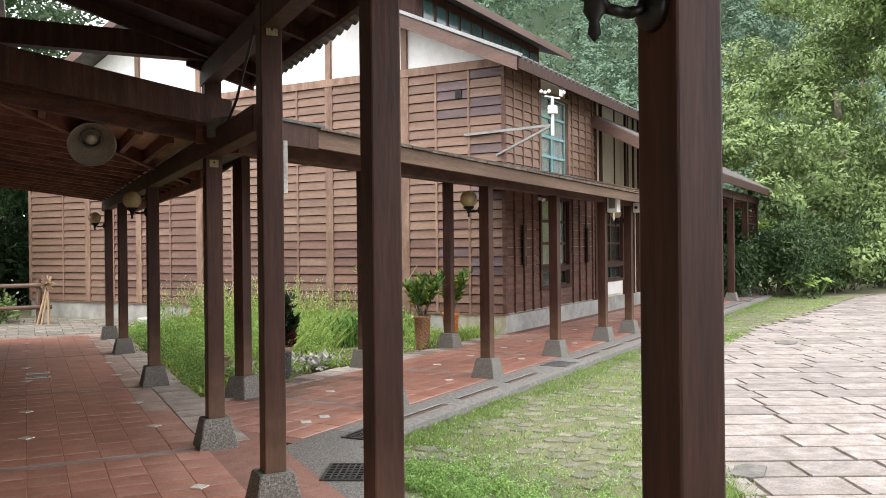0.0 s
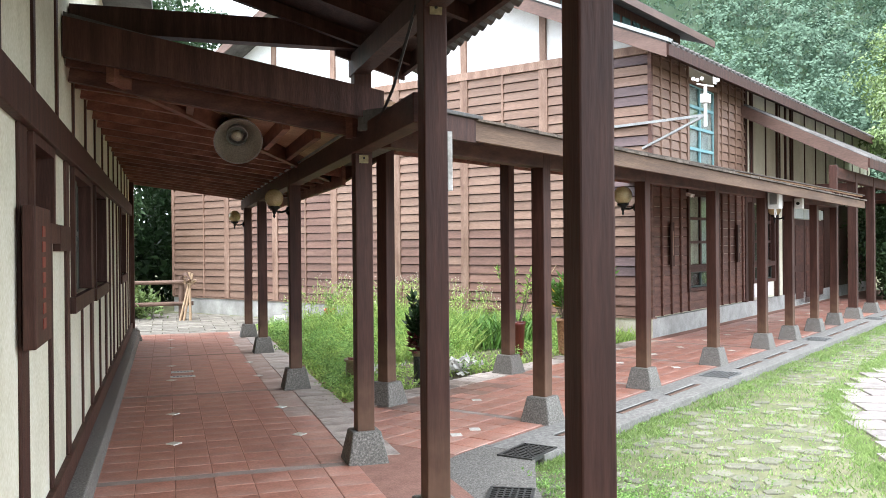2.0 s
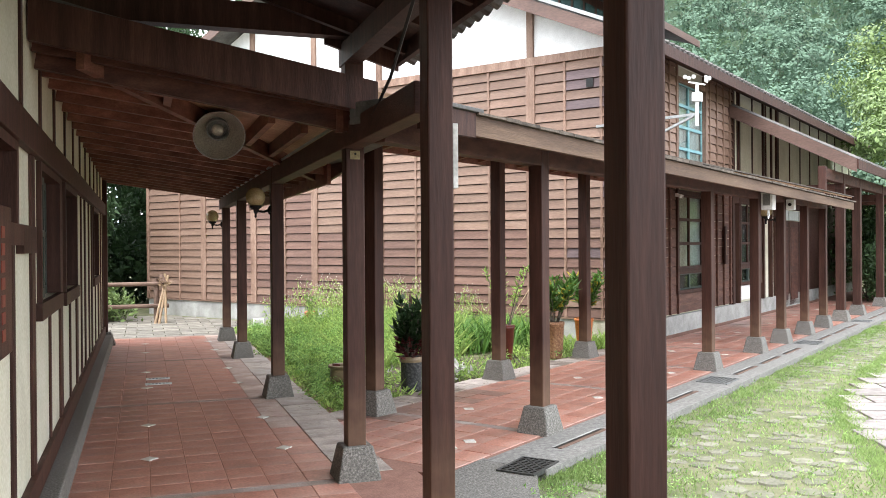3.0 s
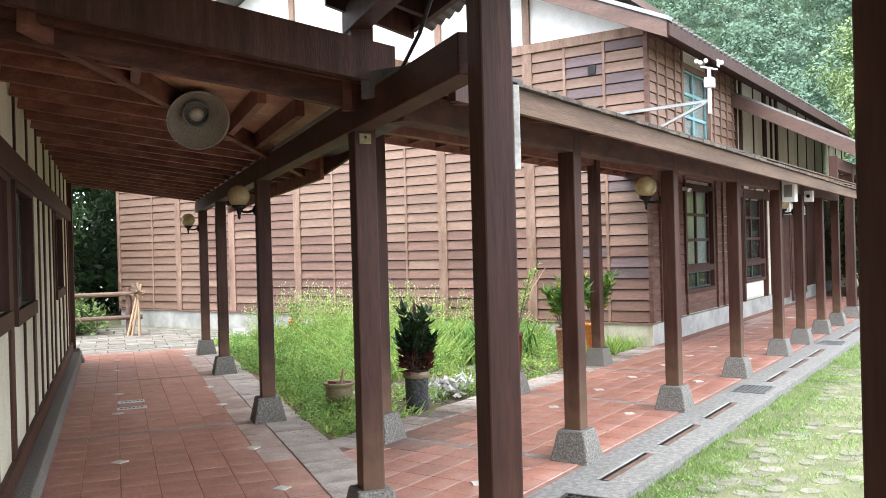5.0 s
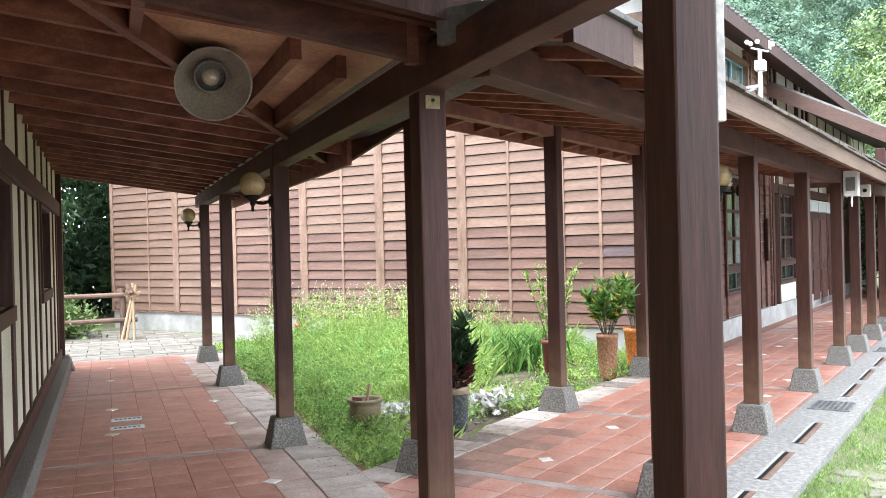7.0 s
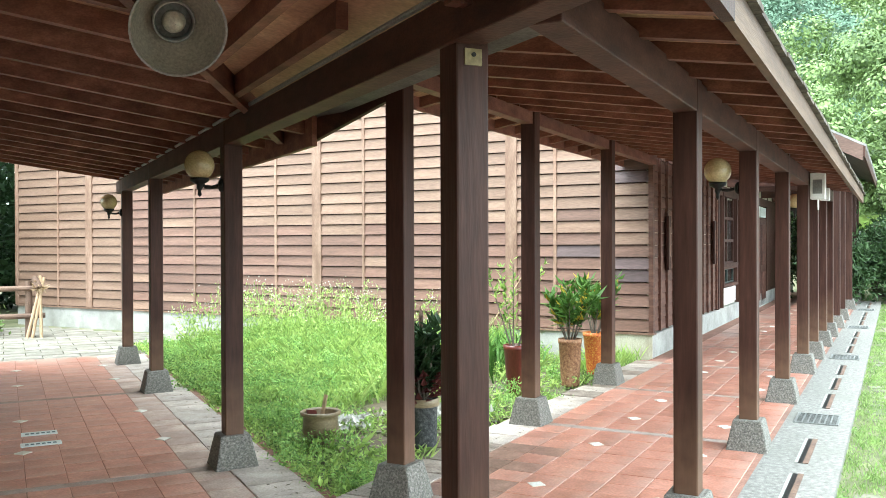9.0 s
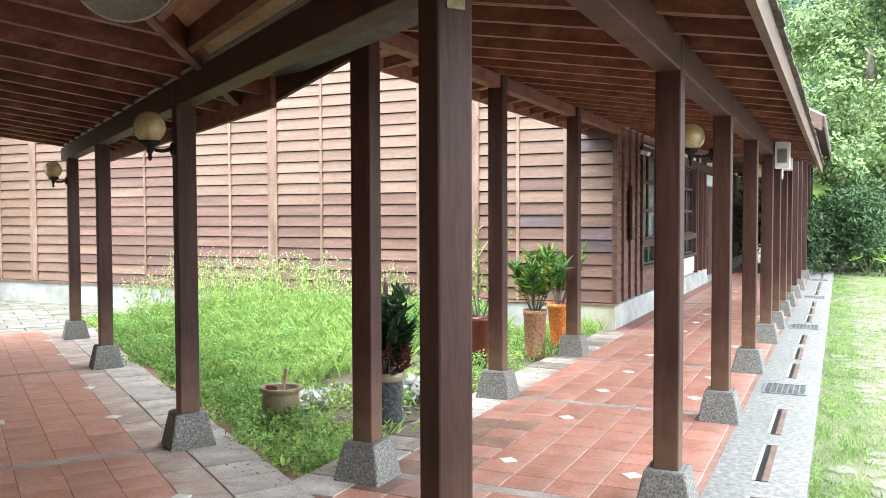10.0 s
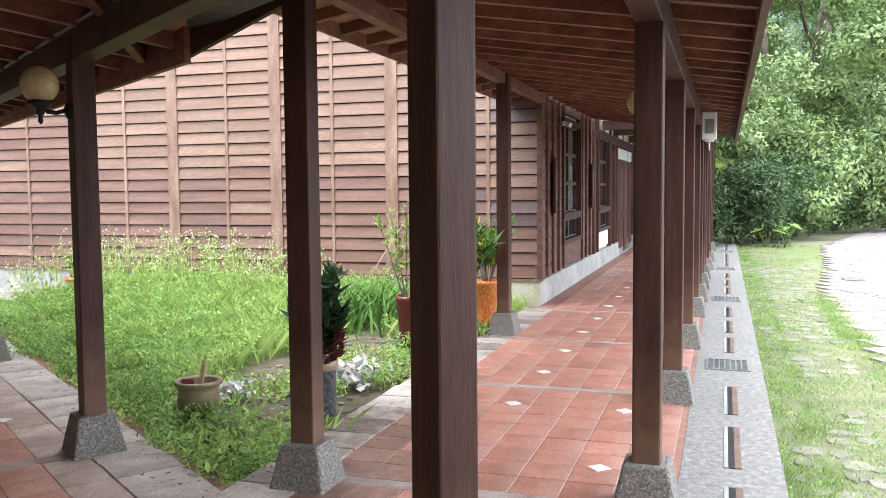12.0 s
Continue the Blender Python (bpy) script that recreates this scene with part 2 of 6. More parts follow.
BANDSTONE = material("worn mortar band", [(0.23, 0.175, 0.15), (0.32, 0.25, 0.215), (0.4, 0.33, 0.29)], 5, (1, 1, 1), 0.85, 0.3, 90, stain=0.5, stain_color=(0.16, 0.12, 0.1))
BANDSTONE_PIECE = material("soil-stained slab", [(0.15, 0.115, 0.092), (0.25, 0.2, 0.165), (0.36, 0.3, 0.255)], 7, (1, 1, 1), 0.9, 0.4, 80, vary=0.2)
REDPLASTIC = material("orange-red plastic", [(0.36, 0.06, 0.025), (0.46, 0.09, 0.04)], 5, (1, 1, 1), 0.4, 0.05, 60)
INK = material("dark blue ink", [(0.03, 0.07, 0.1), (0.05, 0.1, 0.13)], 8, (1, 1, 1), 0.6, 0, 60)
REDINK = material("faded red paint", [(0.16, 0.03, 0.02), (0.22, 0.05, 0.03)], 8, (1, 1, 1), 0.6, 0, 60)
YELLOW = material("yellow print", [(0.6, 0.45, 0.08), (0.66, 0.52, 0.14)], 8, (1, 1, 1), 0.6, 0, 60)
# The dark of a room, painted on a sheet behind the glass.
INSIDE = material("dark sheet for dim interior", [(0.03, 0.028, 0.025), (0.06, 0.055, 0.05)], 2, (1, 1, 1), 0.9, 0, 60)
CURTAIN = material("pale curtain behind glass", [(0.34, 0.37, 0.35), (0.5, 0.53, 0.5)], 3, (4, 4, 0.3), 0.9, 0.1, 60)
BARK = material("grey-brown bark", [(0.05, 0.04, 0.03), (0.11, 0.09, 0.07), (0.17, 0.15, 0.12)], 6, (2, 2, 0.6), 0.9, 0.5, 60)
CABLE = material("black cable sheath", [(0.01, 0.01, 0.01), (0.02, 0.02, 0.02)], 8, (1, 1, 1), 0.5, 0, 60)
PINKWEED = material("dry weed flower", [(0.34, 0.3, 0.23), (0.46, 0.41, 0.34)], 8, (1, 1, 1), 0.8, 0, 60)


def leaf_material(name, dark, light, rough=0.45, through_light=0.35, each=0.55, patch=0.7):
    m = bpy.data.materials.new(name)
    m.use_nodes = True
    n, l = m.node_tree.nodes, m.node_tree.links
    bsdf, out = n["Principled BSDF"], n["Material Output"]
    geo = n.new("ShaderNodeNewGeometry")
    co = n.new("ShaderNodeTexCoord")
    big = n.new("ShaderNodeTexNoise")
    big.inputs["Scale"].default_value = patch
    l.new(co.outputs["Object"], big.inputs["Vector"])
    add = n.new("ShaderNodeMath")
    add.operation = "MULTIPLY_ADD"
    add.inputs[1].default_value, add.inputs[2].default_value = each, 0.0
    l.new(geo.outputs["Random Per Island"], add.inputs[0])
    add2 = n.new("ShaderNodeMath")
    add2.operation = "MULTIPLY_ADD"
    add2.inputs[1].default_value = 1.15 - each
    l.new(big.outputs["Fac"], add2.inputs[0])
    l.new(add.outputs[0], add2.inputs[2])
    mix = n.new("ShaderNodeMixRGB")
    mix.inputs[1].default_value, mix.inputs[2].default_value = (*dark, 1), (*light, 1)
    l.new(add2.outputs[0], mix.inputs[0])
    l.new(mix.outputs[0], bsdf.inputs["Base Color"])
    bsdf.inputs["Roughness"].default_value = rough
    bsdf.inputs["Specular IOR Level"].default_value = 0.22
    tr = n.new("ShaderNodeBsdfTranslucent")
    l.new(mix.outputs[0], tr.inputs[0])
    ms = n.new("ShaderNodeMixShader")
    ms.inputs[0].default_value = through_light
    l.new(bsdf.outputs[0], ms.inputs[1])
    l.new(tr.outputs[0], ms.inputs[2])
    l.new(ms.outputs[0], out.inputs[0])
    return m


LEAF = leaf_material("mid green leaf", (0.01, 0.025, 0.008), (0.222, 0.316, 0.11), 0.42, 0.1, 0.5, 0.6)
# The shade under the trees is painted into this darker leaf.
LEAF_UNDER = leaf_material("undergrowth leaf darkened for shade", (0.008, 0.02, 0.008), (0.07, 0.125, 0.045), 0.4, 0.15, 0.5, 1.5)
LEAF_STRAP = leaf_material("deep green strap leaf", (0.03, 0.085, 0.018), (0.14, 0.27, 0.055), 0.4, 0.3)
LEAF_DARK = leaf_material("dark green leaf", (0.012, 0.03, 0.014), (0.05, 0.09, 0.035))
# Distance haze is mixed into this bluer leaf colour.
LEAF_FAR = leaf_material("haze-tinted hillside foliage", (0.028, 0.055, 0.04), (0.15, 0.232, 0.155), 0.85, 0.12, 0.4, 0.08)
LEAF_BRIGHT = leaf_material("yellow-green leaf", (0.035, 0.1, 0.015), (0.52, 0.7, 0.2), 0.45, 0.48, 0.65, 2.2)
LEAF_MID = leaf_material("fresh mid green weed leaf", (0.035, 0.11, 0.022), (0.42, 0.64, 0.2), 0.5, 0.45, 0.7, 4.0)
LEAF_RED = leaf_material("purple-red leaf", (0.05, 0.012, 0.015), (0.16, 0.05, 0.045))
LEAF_YELLOW = leaf_material("yellow leaf", (0.4, 0.3, 0.03), (0.6, 0.48, 0.08))
GRASS = leaf_material("fresh weed grass", (0.04, 0.12, 0.018), (0.56, 0.7, 0.23), 0.6, 0.48, 0.55, 3.5)
LAWN = leaf_material("thin lawn grass", (0.045, 0.105, 0.02), (0.37, 0.49, 0.175), 0.7, 0.4, 0.55, 2.5)


def glass_material():
    m = bpy.data.materials.new("window glass")
    m.use_nodes = True
    b = m.node_tree.nodes["Principled BSDF"]
    b.inputs["Base Color"].default_value = (0.9, 0.95, 0.94, 1)
    b.inputs["Roughness"].default_value = 0.04
    b.inputs["Transmission Weight"].default_value = 1.0
    b.inputs["IOR"].default_value = 1.45
    return m


GLASS = glass_material()


# ---- builders ----
class Shape:
    """Faces gathered into one mesh."""

    def __init__(self):
        self.v, self.f = [], []

    def add(self, verts, faces):
        k = len(self.v)
        self.v += [tuple(p) for p in verts]
        self.f += [tuple(i + k for i in f) for f in faces]
        return self

    def hexa(self, p):
        return self.add(p, [(0, 3, 2, 1), (4, 5, 6, 7), (0, 1, 5, 4), (1, 2, 6, 5), (2, 3, 7, 6), (3, 0, 4, 7)])

    def box(self, x0, y0, z0, x1, y1, z1):
        return self.hexa([(x0, y0, z0), (x1, y0, z0), (x1, y1, z0), (x0, y1, z0), (x0, y0, z1), (x1, y0, z1), (x1, y1, z1), (x0, y1, z1)])

    def beam(self, a, b, w, h, up=(0, 0, 1)):
        """A squared timber from a to b; h stands along up, and the line a-b is the middle of its underside."""
        a, b, up = Vector(a), Vector(b), Vector(up)
        d = (b - a).normalized()
        s = d.cross(up).normalized() * (w / 2)
        u = s.cross(d).normalized() * h
        return self.hexa([a - s, a + s, b + s, b - s, a - s + u, a + s + u, b + s + u, b - s + u])

    def tube(self, a, b, r0, r1, n=10, caps=True):
        a, b = Vector(a), Vector(b)
        d = (b - a).normalized()
        s = d.orthogonal().normalized()
        t = d.cross(s)
        ring = [(math.cos(6.28318 * i / n), math.sin(6.28318 * i / n)) for i in range(n)]
        vs = [a + r0 * (c * s + e * t) for c, e in ring] + [b + r1 * (c * s + e * t) for c, e in ring]
        fs = [(i, (i + 1) % n, n + (i + 1) % n, n + i) for i in range(n)]
        if caps:
            fs += [tuple(range(n - 1, -1, -1)), tuple(range(n, 2 * n))]
        return self.add(vs, fs)

    def lathe(self, profile, n=24, at=(0, 0, 0), m=None):
        """(radius, height) pairs turned round z."""
        vs = []
        for r, z in profile:
            for i in range(n):
                p = Vector((r * math.cos(6.28318 * i / n), r * math.sin(6.28318 * i / n), z))
                vs.append((m @ p if m else p) + Vector(at))
        fs = []
        for j in range(len(profile) - 1):
            for i in range(n):
                k = (i + 1) % n
                fs.append((j * n + i, j * n + k, (j + 1) * n + k, (j + 1) * n + i))
        return self.add(vs, fs)

    def prism(self, poly, z0, z1):
        n = len(poly)
        vs = [(x, y, z0) for x, y in poly] + [(x, y, z1) for x, y in poly]
        fs = [tuple(range(n - 1, -1, -1)), tuple(range(n, 2 * n))] + [(i, (i + 1) % n, n + (i + 1) % n, n + i) for i in range(n)]
        return self.add(vs, fs)

    def mesh(self, name, mat, smooth=False):
        me = bpy.data.meshes.new(name)
        me.from_pydata(self.v, [], self.f)
        me.materials.append(mat)
        me.update()
        if smooth:
            me.polygons.foreach_set("use_smooth", [True] * len(me.polygons))
        return me


def part(name, shape, mat, parent, label="", smooth=False, bevel=0.0):
    ob = new(name, shape.mesh(name, mat, smooth))
    ob.parent = parent
    if label:
        tagged(ob, label)
    if bevel:
        b = ob.modifiers.new("bevel", "BEVEL")
        b.width, b.segments, b.limit_method = bevel, 2, "ANGLE"
    return ob


def thing(name, label, category, group="", m=None, kind=""):
    ob = new(name)
    ob.empty_display_size = 0.1
    if m is not None:
        ob.matrix_world = m
    return tagged(ob, label, category, group, kind)


def piece(name, me, parent, m=None):
    ob = new(name, me)
    ob.parent = parent
    if m is not None:
        ob.matrix_local = m
    return ob


def solid(name, shape, mat, label="", category="", kind="", group="", m=None, smooth=False, bevel=0.0):
    ob = part(name, shape, mat, None, "", smooth, bevel)
    if m is not None:
        ob.matrix_world = m
    return tagged(ob, label, category, group, kind)


# The east wing's own axes: along its walkway (u), towards its house (v).
WING = pose(4.55, 8.17, 0, 0, 0, 35.1)


def wing(u, v, z=0.0):
    return WING @ Vector((u, v, z))


WALL_X, POST_X = -0.75, 1.112
LEFT_POSTS = [(1.1, 1.055, 2.85), (1.092, 2.72, 2.85), (1.112, 4.45, 2.85), (1.128, 6.19, 2.86), (1.11, 9.45, 2.3), (1.112, 12.73, 2.3), (1.112, 15.01, 2.3)]
RIGHT_POSTS = [(-2.07, 2.32), (0.0, 2.32), (2.08, 2.32), (4.08, 2.32), (5.45, 2.32), (6.95, 2.32), (8.35, 2.9)]
INNER_POSTS = [(-2.22, 1.62), (0.1, 1.74), (2.33, 1.76)]


def left_z(x):
    """Underside of the west walkway's rafters."""
    return 2.30 - 0.138 * (x - POST_X)


def right_z(v):
    """Underside of the east walkway's rafters."""
    return 2.30 + 0.155 * v


# ---- ground ----
ground = Shape()
xs = [-400, -60, -20, -5, 10, 20, 40, 100, 420]
ys = [-400, -40, -10, 0, 8, 16, 24, 40, 100, 420]
ground.add([(x, y, -0.07) for y in ys for x in xs], [(j * 9 + i, j * 9 + i + 1, j * 9 + i + 10, j * 9 + i + 9) for j in range(9) for i in range(8)])
solid("ground", ground, SOIL, "grassy earth with worn patches", "ground", "structure")

# ---- walkway posts ----
def post_thing(top, m, plinth=True, tag="walkway posts"):
    t = thing("walkway_post", "dark brown squared timber post on a grey pebble-concrete foot", "post", tag, m)
    s = Shape().box(-0.062, -0.062, 0.2, 0.062, 0.062, top)
    part("shaft", s, POSTWOOD, t, bevel=0.008)
    f = Shape().hexa([(-0.15, -0.15, -0.03), (0.15, -0.15, -0.03), (0.15, 0.15, -0.03), (-0.15, 0.15, -0.03),
                      (-0.1, -0.1, 0.215), (0.1, -0.1, 0.215), (0.1, 0.1, 0.215), (-0.1, 0.1, 0.215)])
    part("foot", f, PEBBLE, t, "rough grey pebble-concrete foot", bevel=0.012)
    return t


for x, y, top in LEFT_POSTS:
    post_thing(top, pose(x, y, 0))
for u, top in RIGHT_POSTS:
    post_thing(top, WING @ pose(u, 0, 0))
for u, v in INNER_POSTS:
    post_thing(right_z(v) + 0.02, WING @ pose(u, v, 0))

# ---- walkway roofs ----
west_roof = thing("walkway_roof", "low lean-to walkway roof with red-brown rafters", "roof", kind="structure")
part("beam", Shape().beam((POST_X, 4.6, 2.15), (POST_X, 15.6, 2.15), 0.12, 0.16), BEAM, west_roof, bevel=0.006)
s = Shape()
s.hexa([(WALL_X, 5.75, left_z(WALL_X) + 0.11), (1.62, 5.75, left_z(1.62) + 0.11), (1.62, 15.7, left_z(1.62) + 0.11), (WALL_X, 15.7, left_z(WALL_X) + 0.11),
        (WALL_X, 5.75, left_z(WALL_X) + 0.17), (1.62, 5.75, left_z(1.62) + 0.17), (1.62, 15.7, left_z(1.62) + 0.17), (WALL_X, 15.7, left_z(WALL_X) + 0.17)])
part("deck", s, SOFFIT, west_roof, "brown plywood soffit")
y = 6.78
while y < 15.7:
    # the diagonal rafter cuts the common rafters short
    x0 = WALL_X
    x1 = 1.6 if y > 8.95 else POST_X - (8.95 - y) * 0.52
    part("rafter", Shape().beam((x0, y, left_z(x0)), (x1, y, left_z(x1)), 0.055, 0.115), RAFT, west_roof)
    y += 0.5
part("diagonal_rafter", Shape().beam((-0.5, 5.8, left_z(-0.5) - 0.02), (1.55, 9.78, left_z(1.55) - 0.02), 0.05, 0.13), RAFT, west_roof)
for x in (-0.02, 0.66, 0.92):
    y1 = 8.95 - (POST_X - x) / 0.515
    part("jack_rafter", Shape().beam((x, 5.74 + 0.745 * (x + 0.5), left_z(x)), (x, y1, left_z(x)), 0.05, 0.11), RAFT, west_roof)
part("cross_beam", Shape().beam((WALL_X, 6.0, 2.53), (1.05, 6.02, 2.24), 0.06, 0.15), BEAM, west_roof)
part("hanger", Shape().box(0.975, 5.985, 2.235, 1.02, 6.035, 2.42), RAFT, west_roof)
part("rafter", Shape().beam((WALL_X, 5.88, 2.6), (1.05, 5.84, 2.345), 0.05, 0.1), BEAM, west_roof)
part("rafter", Shape().beam((WALL_X, 6.38, left_z(WALL_X)), (1.05, 6.2, left_z(1.05)), 0.05, 0.11), RAFT, west_roof)
part("eave_board", Shape().beam((1.58, 9.1, 2.14), (1.58, 15.7, 2.14), 0.035, 0.2), RAFT, west_roof)
s = Shape().hexa([(WALL_X, 5.7, 2.625), (1.17, 5.7, 2.314), (1.17, 5.76, 2.314), (WALL_X, 5.76, 2.625), (WALL_X, 5.7, 2.86), (1.17, 5.7, 2.51), (1.17, 5.76, 2.51), (WALL_X, 5.76, 2.86)])
part("verge_board", s, DARK, west_roof)
s = Shape().hexa([(WALL_X, 5.76, left_z(WALL_X) + 0.18), (1.66, 5.76, left_z(1.66) + 0.1), (1.66, 15.75, left_z(1.66) + 0.1), (WALL_X, 15.75, left_z(WALL_X) + 0.18),
                  (WALL_X, 5.76, 2.9), (1.66, 5.76, 2.34), (1.66, 15.75, 2.34), (WALL_X, 15.75, 2.9)])
part("covering", s, ROOF, west_roof)

east_roof = thing("walkway_roof", "low lean-to walkway roof with weathered fascia along its eave", "roof", m=WING, kind="structure")
U0, U1, V0, V1, KINK = -4.25, 8.5, -0.45, 2.2, 1.76
part("outer_beam", Shape().beam((-4.1, 0, 2.155), (8.45, 0, 2.125), 0.12, 0.16), BEAM, east_roof, bevel=0.006)
part("inner_beam", Shape().beam((-2.6, 1.7, right_z(1.7) - 0.1), (4.4, 1.8, right_z(1.8) - 0.1), 0.09, 0.1), RAFT, east_roof)


def wing_z(v):
    """Underside of the rafters: up to the inner beam, then falling towards the courtyard eave."""
    return right_z(v) if v <= KINK else right_z(KINK) - 0.17 * (v - KINK)


def west_u(v, x=1.19):
    """Where the wing's line v meets the west walkway's beam."""
    return (x - 4.55 + 0.575 * v) / 0.818


def deck(lo, hi, v0, v1):
    s = Shape()
    for a, b, cut in ((v0, KINK, U1), (KINK, v1, 4.44)):
        lines = [(west_u(a), a), (cut, a), (cut, b), (west_u(b), b)]
        s.hexa([(u, v, wing_z(v) + lo) for u, v in lines] + [(u, v, wing_z(v) + hi) for u, v in lines])
    return s


part("deck", deck(0.075, 0.1, V0, V1), SOFFIT, east_roof, "brown plywood soffit")
u = -4.1
while u < U1:
    v1 = min(KINK, (u - west_u(0)) * 0.818 / 0.575) if u < west_u(V1) else KINK
    if v1 > V0 + 0.2:
        part("rafter", Shape().beam((u, V0, right_z(V0)), (u, v1, right_z(v1)), 0.055, 0.078), RAFT, east_roof)
    if west_u(V1) < u < 4.4:
        part("short_rafter", Shape().beam((u, KINK, wing_z(KINK)), (u, V1, wing_z(V1)), 0.05, 0.078), RAFT, east_roof)
    u += 0.45
part("end_board", Shape().box(U0 - 0.05, V0 - 0.06, 2.25, U0 - 0.02, 0.05, 2.38), ROOF, east_roof, "dull grey sheet across the roof end")
wi = WING.inverted()
q = [wi @ Vector(p) for p in ((1.19, 8.0, 2.43), (1.19, 9.3, 2.4), (1.6, 9.3, 2.32), (1.782, 8.174, 2.349 + 0.07))]
part("corner_infill", Shape().hexa(q + [p + Vector((0, 0, 0.04)) for p in q]), SOFFIT, east_roof)
part("return_fascia", Shape().beam(wi @ Vector((1.58, 9.32, 2.15)), wi @ Vector((1.782, 8.174, 2.349)), 0.03, 0.14), BEAM, east_roof)
part("inner_fascia", Shape().beam((west_u(V1) + 0.5, V1, wing_z(V1) - 0.02), (4.44, V1, wing_z(V1) - 0.02), 0.025, 0.1), RAFT, east_roof)
part("end_sheet", Shape().box(U0 - 0.05, V0 - 0.05, 2.18, U0 + 0.5, V0 - 0.01, 2.33), DARK, east_roof, "dark brown sheet closing the eave end")
part("end_flashing", Shape().box(U0 - 0.06, V0 - 0.07, 2.335, U0 + 0.56, V0 + 0.12, 2.36), ROOF, east_roof, "bent dark flashing at the eave end", bevel=0.004)
part("eave_fascia", Shape().beam((U0 + 0.5, V0 - 0.02, 2.195), (U1, V0 - 0.02, 2.1), 0.035, 0.125), FASCIA, east_roof, "grey-brown weathered fascia board")
part("covering", deck(0.102, 0.118, V0 - 0.04, V1 + 0.04), TILE_EDGE, east_roof)
rg = random.Random(2)
u = U0 + 0.5
while u < U1:
    w = rg.uniform(0.16, 0.34)
    z = 2.322 - 0.0073 * (u - U0 - 0.5)
    part("edge_tile", Shape().box(u, V0 - 0.06 - rg.uniform(0, 0.012), z, u + w - 0.006, V0 + 0.1, z + rg.uniform(0.014, 0.028)), TILE_EDGE, east_roof)
    u += w

# the taller roof over the first bays
high_roof = thing("entrance_roof", "taller timber roof, darkened for shade beneath, with a ribbed tile edge over the walkway", "roof", kind="structure")
# The unseen run behind y = 0 is added to close off light.
part("long_beam", Shape().beam((POST_X, -8, 2.7), (POST_X, 6.28, 2.7), 0.11, 0.14), DARK, high_roof)
part("tie_beam", Shape().beam((WALL_X, 6.16, 2.87), (1.3, 6.16, 2.87), 0.11, 0.17), DARK, high_roof)


def high_z(x):
    return 2.85 - 0.3 * (x - POST_X)


def high_slab(x0, x1, y0, y1, lo, hi):
    q = ((x0, y0), (x1, y0), (x1, y1), (x0, y1))
    return Shape().hexa([(x, y, high_z(x) + lo) for x, y in q] + [(x, y, high_z(x) + hi) for x, y in q])


# DARK on deck and rafters puts the near-black shade beneath into their colour.
part("deck", high_slab(WALL_X, 1.45, -8, 6.22, 0.085, 0.12), DARK, high_roof)
part("covering", high_slab(WALL_X, 1.47, -8.1, 6.24, 0.125, 0.17), ROOF, high_roof)
part("end_board", high_slab(0.95, 1.45, 6.2, 6.235, -0.06, 0.08), DARK, high_roof)
part("eave_board", high_slab(1.43, 1.455, -8, 6.2, -0.03, 0.08), DARK, high_roof)
y = -7.8
while y < 6.0:
    part("rafter", Shape().beam((WALL_X, y, high_z(WALL_X)), (1.43, y, high_z(1.43)), 0.05, 0.085), DARK, high_roof)
    y += 0.6
y = -1.0
while y < 6.2:
    part("edge_tile", Shape().tube((1.46, y, high_z(1.46) + 0.06), (1.56, y, high_z(1.56) + 0.045), 0.045, 0.045, 10), ROOF, high_roof)
    y += 0.13

# ---- west house wall ----
WEST_WINDOWS = [(4.37, 5.15, 1.63, 2.02), (6.1, 7.36, 1.2, 2.02), (7.78, 9.08, 1.18, 2.02), (11.9, 13.2, 1.15, 2.02)]
west = thing("wall_west", "cream plaster wall with dark timber framing", "wall", kind="structure")
s = Shape()
xin, xout = WALL_X - 0.2, WALL_X - 0.008
edges = [-8.0] + [e for w in WEST_WINDOWS for e in w[:2]] + [15.1]
for a, b in zip(edges[::2], edges[1::2]):
    s.box(xin, a, -0.05, xout, b, 3.9)
for y0, y1, z0, z1 in WEST_WINDOWS:
    s.box(xin, y0, -0.05, xout, y1, z0)
    s.box(xin, y0, z1, xout, y1, 3.9)
part("plaster", s, CREAM, west)
part("sill_beam", Shape().box(xout, -8, 0.16, WALL_X + 0.03, 15.0, 0.29), DARK, west, bevel=0.006)
part("kerb", Shape().box(xout, -8, -0.03, WALL_X + 0.13, 15.2, 0.16), PEBBLE, west, "rough grey concrete kerb", bevel=0.01)
part("head_beam", Shape().box(xout, -8, 2.02, WALL_X + 0.04, 15.0, 2.19), DARK, west, bevel=0.006)
for y, w in ((0.4, .1), (2.1, .1), (3.3, .1), (4.18, .2), (5.05, .09), (5.83, .16), (6.75, .05), (7.55, .2), (8.4, .06), (9.2, .17), (9.85, .06), (10.45, .12), (11.15, .07), (11.75, .13), (12.55, .06), (13.35, .15), (14.1, .07), (14.75, .1)):
    inside = [q for q in WEST_WINDOWS if q[0] < y < q[1]]
    ztop = 2.02 if not inside else inside[0][2] - 0.08
    part("stud", Shape().box(xout, y - w / 2, 0.29, WALL_X + 0.008, y + w / 2, ztop), DARK, west, bevel=0.004)
y = 0.2
while y < 15:
    part("upper_stud", Shape().box(xout, y - 0.035, 2.19, WALL_X + 0.006, y + 0.035, left_z(WALL_X) + 0.1 if y > 5.8 else 3.3), DARK, west)
    y += 0.87
part("mid_rail", Shape().box(xout, 5.24, 1.49, WALL_X + 0.03, 5.76, 1.63), DARK, west)
